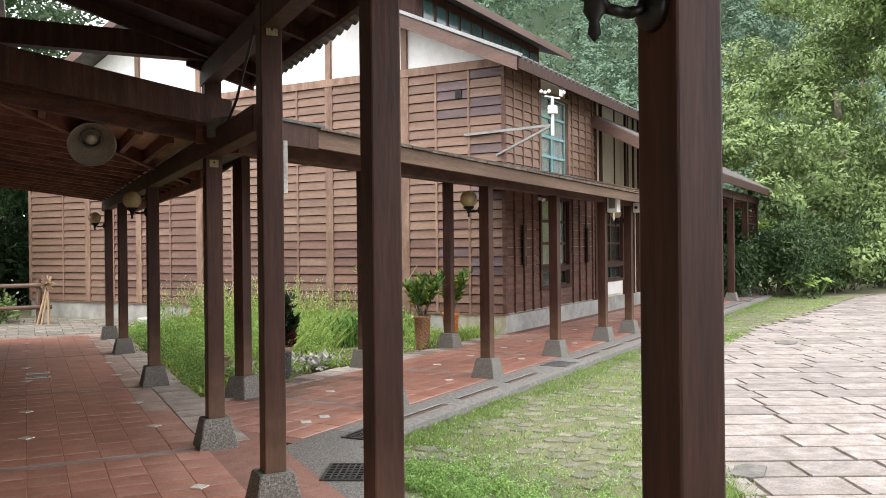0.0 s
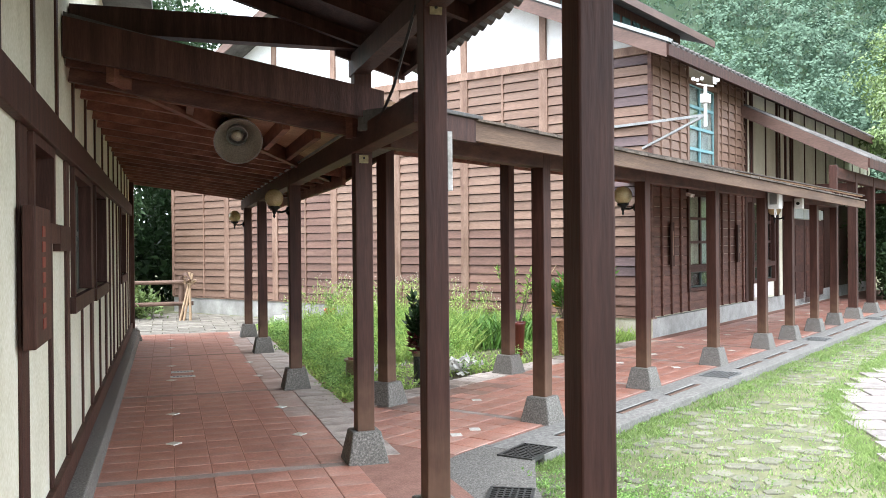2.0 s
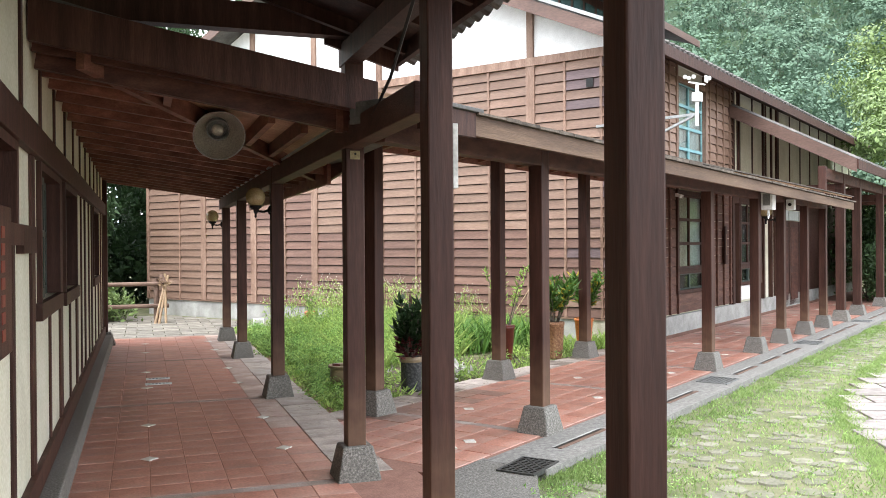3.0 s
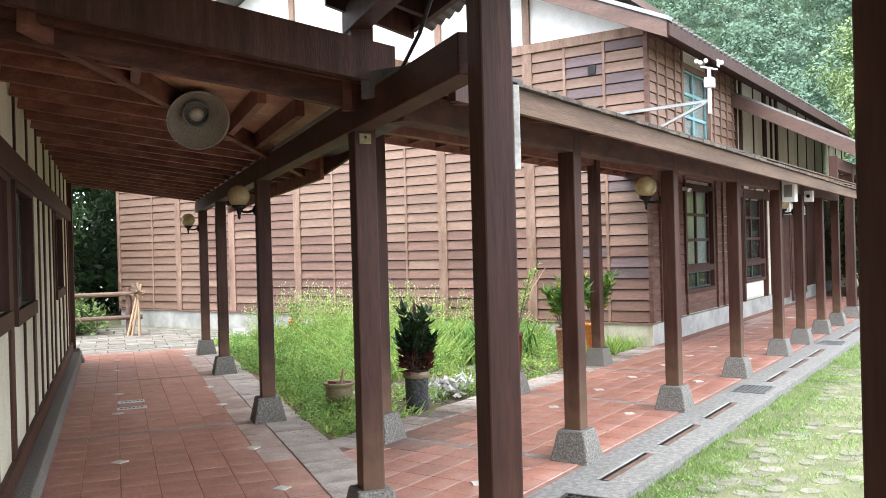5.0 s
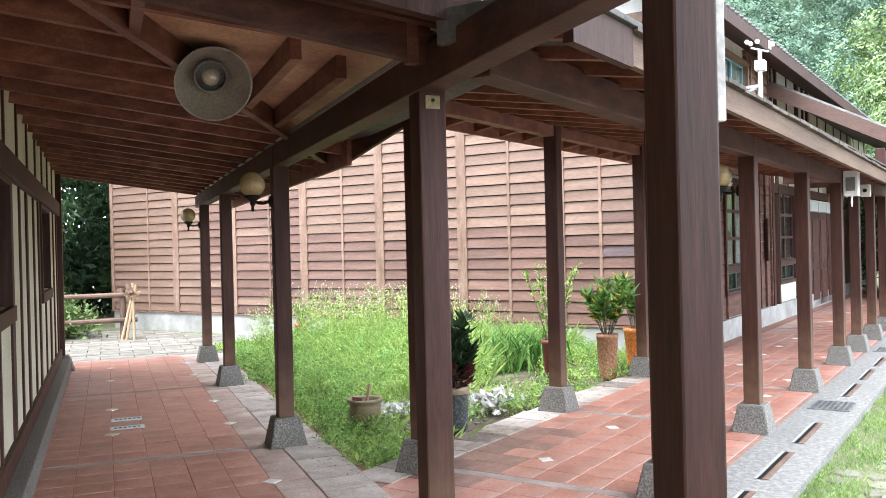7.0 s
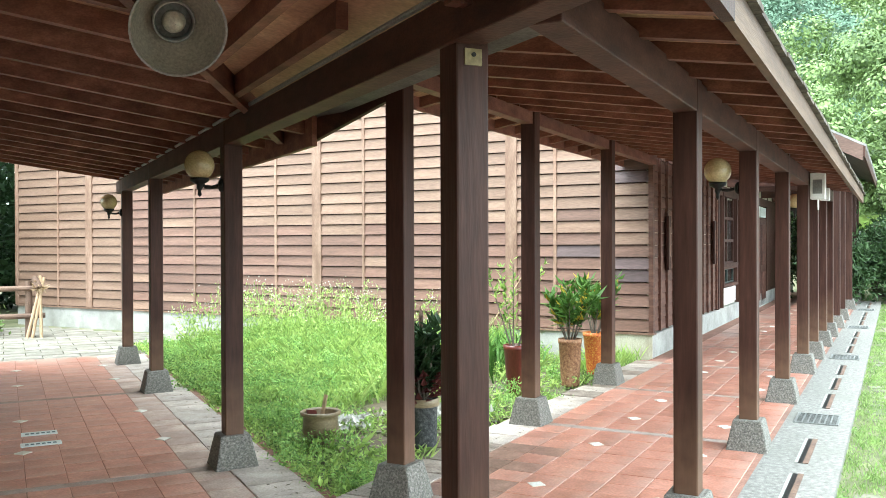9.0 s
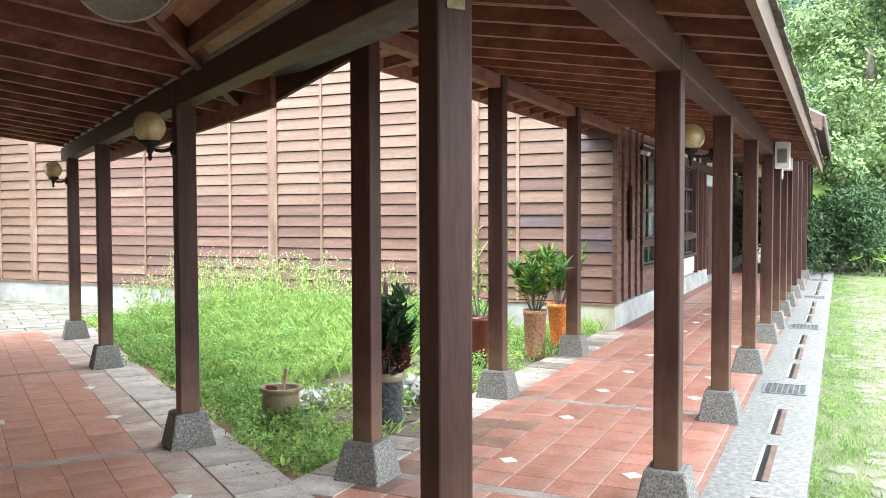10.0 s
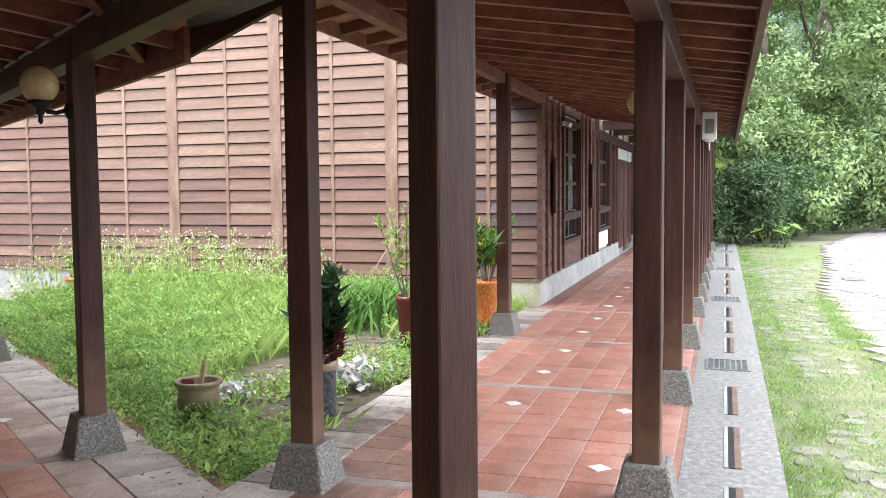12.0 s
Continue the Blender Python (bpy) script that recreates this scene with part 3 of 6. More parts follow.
for k, (y0, y1, z0, z1) in enumerate(WEST_WINDOWS):
    w = part("window", Shape().box(xout, y0 - 0.08, z0 - 0.1, WALL_X + 0.03, y1 + 0.08, z0), DARK, west, "dark timber sash window")
    f = Shape()
    f.box(xin + 0.05, y0 + 0.002, z0 + 0.002, WALL_X + 0.02, y0 + 0.06, z1 - 0.002).box(xin + 0.05, y1 - 0.06, z0 + 0.002, WALL_X + 0.02, y1 - 0.002, z1 - 0.002)
    f.box(xin + 0.05, y0 + 0.06, z1 - 0.05, WALL_X + 0.02, y1 - 0.06, z1 - 0.002)
    part("frame", f, DARK, w)
    ym = (y0 + y1) / 2
    for j, (a, b, x) in enumerate(((y0 + 0.06, ym + 0.03, xout - 0.02), (ym - 0.03, y1 - 0.06, xout - 0.06))):
        sa = Shape()
        sa.box(x - 0.03, a, z0, x, a + 0.045, z1 - 0.05).box(x - 0.03, b - 0.045, z0, x, b, z1 - 0.05)
        sa.box(x - 0.03, a + 0.045, z0, x, b - 0.045, z0 + 0.06).box(x - 0.03, a + 0.045, z1 - 0.1, x, b - 0.045, z1 - 0.05)
        sa.box(x - 0.03, a + 0.045, (z0 + z1) / 2 - 0.02, x, b - 0.045, (z0 + z1) / 2 + 0.02)
        part("sash", sa, GREEN_FRAME, w)
        g = part("pane", Shape().box(x - 0.018, a + 0.045, z0 + 0.06, x - 0.012, b - 0.045, z1 - 0.1), GLASS, w)
        g.visible_shadow = False
    # With INSIDE this is no blind but a dark sheet painting the room's shade.
    part("blind", Shape().box(xin - 0.3, y0 - 0.1, z0 - 0.1, xin - 0.28, y1 + 0.1, z1 + 0.1), CURTAIN if k in (0, 1) else INSIDE, w)
part("end_post", Shape().box(WALL_X - 0.12, 15.0, 0.2, WALL_X + 0.06, 15.14, 3.9), DARK, west, bevel=0.006)
part("end_foot", Shape().hexa([(WALL_X - .2, 14.9, -.03), (WALL_X + .18, 14.9, -.03), (WALL_X + .18, 15.24, -.03), (WALL_X - .2, 15.24, -.03),
                              (WALL_X - .16, 14.97, .2), (WALL_X + .1, 14.97, .2), (WALL_X + .1, 15.17, .2), (WALL_X - .16, 15.17, .2)]), PEBBLE, west)
solid("wall_west_back", Shape().box(-5.5, -8, -0.05, -5.3, 15.1, 3.9).box(-5.3, 14.9, -0.05, xin, 15.1, 3.9).box(-5.3, -8, -0.05, xin, -7.8, 3.9), CREAM, "plain cream plaster walls closing the house", "wall", "structure")
solid("roof_west", Shape().hexa([(-5.7, -8.2, 4.6), (-0.3, -8.2, 3.85), (-0.3, 15.6, 3.85), (-5.7, 15.6, 4.6), (-5.7, -8.2, 4.8), (-0.3, -8.2, 4.0), (-0.3, 15.6, 4.0), (-5.7, 15.6, 4.8)]), ROOF, "dark tiled house roof", "roof", "structure")
plaque = thing("wall_plaque", "tall dark wooden plaque with faded red writing on the wall", "sign")
part("board", Shape().box(WALL_X + 0.02, 4.02, 1.1, WALL_X + 0.07, 4.5, 1.68), DARK, plaque, bevel=0.006)
for i in range(7):
    z = 1.6 - i * 0.065
    part("mark", Shape().box(WALL_X + 0.07, 4.22, z - 0.045, WALL_X + 0.073, 4.3, z), REDINK, plaque)

# ---- floors ----
solid("floor_west", Shape().prism([(-0.65, -8), (1.55, -8), (1.55, 6.2), (1.4, 8.05), (1.42, 15.95), (-0.65, 15.95)], -0.1, -0.0035), GROUT, "mortar bed between terracotta tiles", "floor", "structure")
solid("floor_east", Shape().box(-3.6, -0.12, -0.1, 21, 1.84, -0.0045), GROUT, "mortar bed between terracotta tiles", "floor", "structure", m=WING)
apron = Shape().prism([(1.0, 4.3), (1.75, 4.3), (2.0, 5.2), (2.35, 6.0), (2.1, 6.35), (1.35, 5.75), (1.0, 6.0)], -0.1, -0.004)
solid("apron", apron, PEBBLE, "grey pebble-concrete apron beside the walkway", "pavement", "structure")
drain = solid("drain_kerb", Shape().box(-3.1, -0.62, -0.1, 17.5, -0.12, -0.002), STRIP, "grey pebble-concrete drain strip with slots", "kerb", "structure", m=WING)
solid("garden_kerb", Shape().box(-2.7, 1.6, -0.1, 4.4, 1.98, -0.02), GROUT, "worn concrete edge of the garden", "kerb", "structure", m=WING)
solid("garden_kerb_west", Shape().box(1.05, 7.9, -0.1, 1.5, 15.9, -0.02), GROUT, "worn concrete edge of the garden", "kerb", "structure")
def grate(m, w, d, mat, nx, ny, label):
    g = thing("drain_grate", label, "grate", "drain grates", m)
    # Flush black plate in place of the drain's dark depth.
    part("dark_plate", Shape().box(-w, -d, -0.01, w, d, 0.0), IRON, g)
    s = Shape().box(-w - 0.02, -d - 0.02, -0.02, w + 0.02, -d, 0.008).box(-w - 0.02, d, -0.02, w + 0.02, d + 0.02, 0.008)
    s.box(-w - 0.02, -d, -0.02, -w, d, 0.008).box(w, -d, -0.02, w + 0.02, d, 0.008)
    part("frame", s, mat, g)
    for i in range(nx):
        x = -w + (i + 1) * 2 * w / (nx + 1)
        part("bar", Shape().box(x - 0.006, -d, 0, x + 0.006, d, 0.006), mat, g)
    for i in range(ny):
        y = -d + (i + 1) * 2 * d / (ny + 1)
        part("cross_bar", Shape().box(-w, y - 0.006, 0, w, y + 0.006, 0.0052), mat, g)


for k in range(-1, 4):
    base = 1.1 + 4.35 * k
    if base > -3:
        grate(WING @ pose(base + 0.2, -0.36, 0), 0.2, 0.15, STEEL, 9, 6, "grey steel drain grate set in concrete")
    for off in (0.75, 1.85, 2.95):
        if base + off < -2.9 or base + off > 16:
            continue
        g = thing("drain_slot", "narrow slot in the drain strip with a rusty steel lip", "drain", "drain slots", WING @ pose(base + off, -0.37, 0))
        # Black strip stands in for the shade down the slot.
        part("dark_plate", Shape().box(0, -0.016, -0.02, 0.8, 0.016, 0.0015), IRON, g)
        part("lip", Shape().box(0, -0.05, -0.01, 0.8, -0.016, 0.004), RAIL, g, "rusty steel lip")
        part("inner_lip", Shape().box(0, 0.016, -0.01, 0.8, 0.036, 0.003), CONCRETE, g)
for x, y, a in ((1.74, 5.0, 62), (2.3, 6.02, 40)):
    grate(pose(x, y, 0, 0, 0, a), 0.19, 0.12, GRATE, 8, 5, "black steel drain grate set in pebble concrete")

# ---- east house ----
GU, GV0, GV1 = 4.47, 1.85, 14.3
HU1 = 21.5
house = thing("timber_house", "two-storey house with brown weatherboards, cream gable and dark roof", "house", m=WING)
WIDE = [3.78, 5.46, 7.09, 8.8, 10.6, 12.25]
THIN = [2.49, 3.14, 4.62, 6.22, 7.9, 9.65, 11.4, 13.1]
L_WIN = (6.05, 7.45)                      # both storeys' windows of the boarded part
core = Shape()
core.box(GU + 0.06, GV0 + 0.06, 0.0, L_WIN[0], GV1 - 0.02, 4.6)
core.box(L_WIN[0], GV0 + 0.9, 0.0, L_WIN[1], GV1 - 0.02, 4.6)
core.box(L_WIN[0], GV0 + 0.06, 0.0, L_WIN[1], GV0 + 0.3, 0.74).box(L_WIN[0], GV0 + 0.06, 2.42, L_WIN[1], GV0 + 0.3, 2.8).box(L_WIN[0], GV0 + 0.06, 4.3, L_WIN[1], GV0 + 0.3, 4.6)
core.box(L_WIN[1], GV0 + 0.06, 0.0, 9.6, GV1 - 0.02, 4.6)
core.box(9.6, GV0 + 0.9, 0.0, 11.3, GV1 - 0.02, 4.6).box(9.6, GV0 + 0.06, 0.0, 11.3, GV0 + 0.3, 0.74).box(9.6, GV0 + 0.06, 2.3, 11.3, GV0 + 0.3, 4.6)
core.box(11.3, GV0 + 0.06, 0.0, HU1, GV1 - 0.02, 4.6)
part("core_wall", core, CREAM, house, "cream plaster wall")
part("plinth", Shape().box(GU - 0.02, GV0 - 0.02, -0.5, HU1, GV1, 0.3), CONCRETE, house, "stained grey concrete plinth", bevel=0.01)
part("corner_plinth", Shape().box(GU - 0.026, GV0 - 0.024, -0.06, GU, 2.7, 0.296), OLDCREAM, house, "cream-painted end of the plinth")
part("plinth_cap", Shape().box(GU - 0.05, GV0 - 0.05, 0.3, GU + 0.1, GV1, 0.325), BATTEN, house)
for v in WIDE:
    part("batten", Shape().box(GU - 0.045, v - 0.085, 0.325, GU + 0.06, v + 0.085, 4.52), BATTEN, house, bevel=0.003)
for v in THIN:
    part("batten", Shape().box(GU - 0.04, v - 0.022, 0.325, GU + 0.06, v + 0.022, 4.52), BATTEN, house)
part("corner_board", Shape().box(GU - 0.045, GV0 - 0.045, 0.325, GU + 0.03, GV0 + 0.015, 4.75), BOARD_RED_SHADED, house, "reddish corner board")
part("corner_board", Shape().box(GU - 0.045, GV1 - 0.06, 0.325, GU + 0.03, GV1 + 0.03, 5.0), BATTEN, house)
part("gable_rail", Shape().box(GU - 0.06, GV0, 4.52, GU + 0.06, GV1, 4.66), BATTEN, house)
# No opening is cut: a black plate carries the hole's inner dark.
part("vent", Shape().box(GU - 0.05, 2.62, 4.05, GU - 0.03, 2.74, 4.19), IRON, house, "black plate painted as a small square vent hole")
RIDGE_V, RIDGE_Z, SLOPE = 8.1, 7.4, 0.447
prof = [(GV0, 4.6), (GV0, RIDGE_Z - SLOPE * (RIDGE_V - GV0)), (RIDGE_V, RIDGE_Z), (GV1, RIDGE_Z - SLOPE * (GV1 - RIDGE_V)), (GV1, 4.6)]
n = len(prof)
s = Shape().add([(GU, v, z) for v, z in prof] + [(HU1, v, z) for v, z in prof], [tuple(range(n)), tuple(range(2 * n - 1, n - 1, -1))] + [(i, n + i, n + (i + 1) % n, (i + 1) % n) for i in range(n)])
part("gable_plaster", s, WHITE, house, "pale whitewashed gable")
for v in (3.78, 5.46, 7.09, 8.8, 10.6, 12.25):
    part("gable_stud", Shape().box(GU - 0.05, v - 0.06, 4.66, GU - 0.002, v + 0.06, RIDGE_Z - SLOPE * abs(v - RIDGE_V)), BATTEN, house)
OUT_U, OUT_V = GU - 0.62, 0.55


def roof_z(v):
    return RIDGE_Z - SLOPE * abs(v - RIDGE_V)


def roof_plane(u0, u1, v0, v1, lo, hi, zf=roof_z):
    return Shape().hexa([(u0, v0, zf(v0) + lo), (u1, v0, zf(v0) + lo), (u1, v1, zf(v1) + lo), (u0, v1, zf(v1) + lo),
                         (u0, v0, zf(v0) + hi), (u1, v0, zf(v0) + hi), (u1, v1, zf(v1) + hi), (u0, v1, zf(v1) + hi)])


roof = part("roof", roof_plane(OUT_U, HU1 + 0.6, GV0 - OUT_V, RIDGE_V, 0.02, 0.16), ROOF, house, "dark tiled roof with wooden rake boards")
part("back_slope", roof_plane(OUT_U, HU1 + 0.6, RIDGE_V, GV1 + OUT_V, 0.02, 0.16), ROOF, roof)
part("rake_board", roof_plane(OUT_U - 0.03, OUT_U, GV0 - OUT_V, RIDGE_V, -0.08, 0.13), RAKE, roof, "weathered brown rake board")
part("rake_board", roof_plane(OUT_U - 0.03, OUT_U, RIDGE_V, GV1 + OUT_V, -0.08, 0.13), RAKE, roof)
part("rake_cap", roof_plane(OUT_U - 0.05, OUT_U + 0.12, GV0 - OUT_V - 0.04, RIDGE_V, 0.16, 0.22), STEEL, roof)
part("soffit", roof_plane(OUT_U, GU, GV0 - OUT_V, RIDGE_V, -0.02, 0.018), DARK, roof)
part("eave_soffit", roof_plane(GU, HU1 + 0.6, GV0 - OUT_V, GV0, -0.02, 0.018), DARK, roof)
part("eave_board", Shape().box(OUT_U, GV0 - OUT_V - 0.03, roof_z(GV0 - OUT_V) - 0.05, HU1 + 0.6, GV0 - OUT_V, roof_z(GV0 - OUT_V) + 0.12), DARK, roof)
s = Shape()
u = OUT_U + 0.1
while u < HU1 + 0.5:
    z0, z1 = roof_z(GV0 - OUT_V) + 0.16, roof_z(RIDGE_V) + 0.16
    s.tube((u, GV0 - OUT_V - 0.04, z0 - 0.01), (u, RIDGE_V, z1), 0.03, 0.03, 6)
    u += 0.22
part("tile_ribs", s, ROOF, roof)
# raised lantern roof along the ridge
MU0, MU1, MV0, MV1 = 6.2, 13.2, 4.55, 11.6
lantern = part("lantern", Shape().box(MU0, MV0, roof_z(MV0), MU1 - 0.6, MV1, 6.75), DARK, house, "dark raised lantern with a strip of small windows")
def lantern_z(v):
    return 7.95 - 0.33 * abs(v - RIDGE_V)
part("roof", roof_plane(MU0 - 0.5, MU1 + 0.4, MV0 - 0.5, RIDGE_V, 0.0, 0.14, lantern_z), ROOF, lantern)
part("roof", roof_plane(MU0 - 0.5, MU1 + 0.4, RIDGE_V, MV1 + 0.5, 0.0, 0.14, lantern_z), ROOF, lantern)
part("eave_board", Shape().box(MU0 - 0.5, MV0 - 0.54, lantern_z(MV0 - 0.5) - 0.06, MU1 + 0.4, MV0 - 0.5, lantern_z(MV0 - 0.5) + 0.1), RAKE, lantern)
for i in range(11):
    a = MU0 + 0.25 + i * 0.55
    part("pane", Shape().box(a, MV0 - 0.02, 6.12, a + 0.42, MV0 - 0.005, 6.55), LANTERN_GLASS, lantern)
# boarded part of the long side
FV = GV0


def long_boards(u0, u1, z0, z1):
    z = z0
    while z < z1 - 0.02:
        h = min(0.16, z1 - z)
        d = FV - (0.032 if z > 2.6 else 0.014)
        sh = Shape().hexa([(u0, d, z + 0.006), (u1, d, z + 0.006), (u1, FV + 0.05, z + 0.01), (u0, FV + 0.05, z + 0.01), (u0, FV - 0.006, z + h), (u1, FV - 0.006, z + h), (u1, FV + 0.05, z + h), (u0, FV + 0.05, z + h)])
        part("board", sh, BOARD if z > 2.6 else BOARD_RED_SHADED, house)
        z += 0.161


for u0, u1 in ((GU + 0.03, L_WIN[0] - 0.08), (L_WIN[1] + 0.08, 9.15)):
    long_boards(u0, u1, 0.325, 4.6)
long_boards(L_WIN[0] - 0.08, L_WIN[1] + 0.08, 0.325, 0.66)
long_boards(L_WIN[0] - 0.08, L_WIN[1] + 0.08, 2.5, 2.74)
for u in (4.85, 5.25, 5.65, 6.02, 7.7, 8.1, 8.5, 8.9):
    part("batten", Shape().box(u - 0.02, FV - 0.045, 0.325, u + 0.02, FV - 0.005, 2.6), BOARD_RED_SHADED, house)
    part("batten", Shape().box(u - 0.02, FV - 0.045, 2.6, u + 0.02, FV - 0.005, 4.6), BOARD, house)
for u, w in ((9.15, .14), (9.55, .1), (11.35, .1), (12.0, .06), (12.45, .1)):
    part("stud", Shape().box(u - w / 2, FV - 0.03, 0.3, u + w / 2, FV + 0.06, 4.62), DARK, house)
u = 9.5
while u < HU1:
    part("upper_stud", Shape().box(u - 0.028, FV - 0.006, 2.5, u + 0.028, FV + 0.03, 4.62), DARK, house)
    u += 1.05
part("upper_panel", Shape().box(9.2, FV + 0.012, 2.5, HU1, FV + 0.056, 4.6), CREAM, house, "cream plaster between studs")
part("wall_rail", Shape().box(9.15, FV - 0.03, 2.33, HU1, FV + 0.06, 2.5), DARK, house)
part("lower_cladding", Shape().box(15.5, FV - 0.02, 0.3, HU1, FV + 0.06, 2.33), DARK, house)


def window_part(name, u0, u1, z0, z1, mat, bars_u, bars_z, curtain, label):
    w = part(name, Shape().box(u0 - 0.08, FV - 0.05, z0 - 0.06, u1 + 0.08, FV + 0.2, z0).box(u0 - 0.08, FV - 0.045, z1, u1 + 0.08, FV + 0.2, z1 + 0.08)
             .box(u0 - 0.08, FV - 0.045, z0, u0, FV + 0.2, z1).box(u1, FV - 0.045, z0, u1 + 0.08, FV + 0.2, z1), BATTEN if mat is TEAL else DARK, house, label)
    f = Shape()
    for i in range(bars_u + 1):
        u = u0 + (u1 - u0) * i / bars_u
        f.box(max(u0, u - 0.03), FV + 0.03, z0, min(u1, u + 0.03), FV + 0.07, z1)
    for i in range(bars_z + 1):
        z = z0 + (z1 - z0) * i / bars_z
        f.box(u0, FV + 0.028, max(z0, z - 0.025), u1, FV + 0.068, min(z1, z + 0.025))
    part("sash", f, mat, w)
    for i in range(bars_u):
        for j in range(bars_z):
            a, b = u0 + (u1 - u0) * i / bars_u + 0.03, u0 + (u1 - u0) * (i + 1) / bars_u - 0.03
            c, d = z0 + (z1 - z0) * j / bars_z + 0.025, z0 + (z1 - z0) * (j + 1) / bars_z - 0.025
            g = part("pane", Shape().box(a, FV + 0.046, c, b, FV + 0.052, d), GLASS, w)
            g.visible_shadow = False
    # Given INSIDE, this sheet paints a dark room instead of a curtain.
    part("curtain", Shape().box(u0, FV + 0.085, z0, u1, FV + 0.1, z1), curtain, w)


window_part("upper_window", L_WIN[0], L_WIN[1], 2.8, 4.3, TEAL, 2, 4, CURTAIN, "tall window with a faded teal sash")
for a, b in ((L_WIN[0], L_WIN[1]), (9.6, 11.0)):
    # CURTAIN's pale colour stands in for the reflection on the nearer window's panes.
    window_part("lower_window", a, b, 1.1, 2.36, DARK, 2, 3, CURTAIN if a < 9 else INSIDE, "tall dark timber sash window")
    window_part("low_light", a, b, 0.72, 1.0, GREEN_FRAME, 2, 1, INSIDE, "low green-framed light under the window")
part("blind", Shape().box(L_WIN[0] + 0.03, FV + 0.073, 1.1, L_WIN[0] + 0.66, FV + 0.08, 2.36), OLDCREAM, house, "beige blind drawn behind one sash")
part("low_panel", Shape().box(9.62, FV - 0.012, 0.36, 10.98, FV + 0.05, 0.64), WHITE, house, "white-painted panel below the window")
spot = thing("wall_spotlight", "small white twin-headed spotlight fixed to the boards", "lamp", m=WING @ pose(5.9, FV - 0.06, 2.34))
part("base", Shape().box(-0.03, -0.02, -0.03, 0.03, 0.03, 0.03), WHITE, spot, bevel=0.008)
for dx in (-0.05, 0.05):
    part("head", Shape().tube((dx * 0.6, -0.015, 0.0), (dx * 1.2, -0.09, -0.03), 0.02, 0.032, 14), WHITE, spot)
for u in (12.6, 13.55, 14.5):
    d = part("door", Shape().box(u, FV - 0.02, 0.02, u + 0.9, FV + 0.055, 2.05), DARK, house, "dark brown panelled door")
    for z0, z1 in ((0.15, 0.8), (0.95, 1.9)):
        part("panel", Shape().box(u + 0.12, FV - 0.035, z0, u + 0.78, FV - 0.018, z1), BEAM, d, bevel=0.01)
    part("transom", Shape().box(u, FV - 0.015, 2.07, u + 0.9, FV + 0.055, 2.3), CURTAIN, d)
for u in (5.12, 8.42):
    pl = thing("wall_plaque", "narrow dark wooden plaque with carved writing on the boards", "sign", "narrow wall plaques", WING @ pose(u, FV - 0.05, 1.0))
    part("board", Shape().box(0, -0.035, 0.12, 0.12, 0, 0.85), DARK, pl, bevel=0.006)
    part("mark", Shape().box(0.05, -0.038, 0.3, 0.08, -0.035, 0.7), BATTEN, pl)
# porch beyond the walkway's end
porch = thing("porch", "timber porch with a tiled lean-to roof against the house", "porch", m=WING)
def porch_z(v):
    return 4.15 - 0.53 * (1.85 - v)
PU0, PU1 = 8.9, 18.6
part("roof", roof_plane(PU0, PU1, -0.45, 1.8, 0.02, 0.12, porch_z), ROOF, porch)
part("rake_board", roof_plane(PU0 - 0.04, PU0, -0.47, 1.83, -0.12, 0.12, porch_z), RAKE, porch, "reddish-brown rake board")
s = Shape()
u = PU0 + 0.08
while u < PU1:
    s.tube((u, -0.5, porch_z(-0.5) + 0.12), (u, 1.8, porch_z(1.8) + 0.12), 0.05, 0.05, 6)
    u += 0.22
part("tile_ribs", s, ROOF, porch)
for u in (9.9, 11.6, 14.5, 16.6, 18.3):
    p = part("post", Shape().box(u - 0.08, -0.08, 0.2, u + 0.08, 0.08, 2.85), DARK, porch, bevel=0.006)
    part("foot", Shape().hexa([(u - .17, -.17, -.03), (u + .17, -.17, -.03), (u + .17, .17, -.03), (u - .17, .17, -.03), (u - .11, -.11, .21), (u + .11, -.11, .21), (u + .11, .11, .21), (u - .11, .11, .21)]), PEBBLE, p)
    part("tie", Shape().box(u - 0.06, 0.08, 2.5, u + 0.06, 1.8, 2.66), BEAM, porch)
part("eave_beam", Shape().box(8.3, -0.07, 2.66, PU1, 0.07, 2.86), BEAM, porch)
part("fascia", Shape().box(PU0, -0.5, porch_z(-0.47) - 0.06, PU1, -0.47, porch_z(-0.47) + 0.12), DARK, porch)
s = Shape()
for i in range(9):
    s.box(16.8 + i * 0.17, -0.02, 0.4, 16.83 + i * 0.17, 0.02, 2.4)
for i in range(9):
    s.box(16.7, -0.025, 0.5 + i * 0.22, 18.3, 0.015, 0.53 + i * 0.22)
part("lattice", s, DARK, porch)
no = thing("notice_sign", "small white square notice on a dark post", "sign", "", WING @ pose(18.3, -0.1, 1.5))
part("board", Shape().box(-0.12, -0.02, 0, 0.12, 0, 0.28), WHITE, no)
part("mark", Shape().box(-0.07, -0.024, 0.07, 0.07, -0.02, 0.21), INK, no)

# weather station on a bracket at the house corner
ws = thing("weather_station", "white weather station with spinning cups on a pale steel bracket", "weather station", m=WING)
mx, mv = 4.25, 0.87
part("mast", Shape().tube((mx, mv, 3.25), (mx, mv, 3.86), 0.025, 0.025, 10), WHITE, ws)
part("bracket", Shape().beam((GU - 0.05, 2.56, 3.38), (mx, mv, 3.4), 0.04, 0.04), STEEL, ws)
part("brace", Shape().beam((GU - 0.05, 1.95, 3.0), (mx, mv + 0.05, 3.38), 0.035, 0.035), STEEL, ws)
part("sensor_box", Shape().box(mx - 0.09, mv - 0.07, 3.6, mx + 0.05, mv + 0.05, 3.73), WHITE, ws, bevel=0.01)
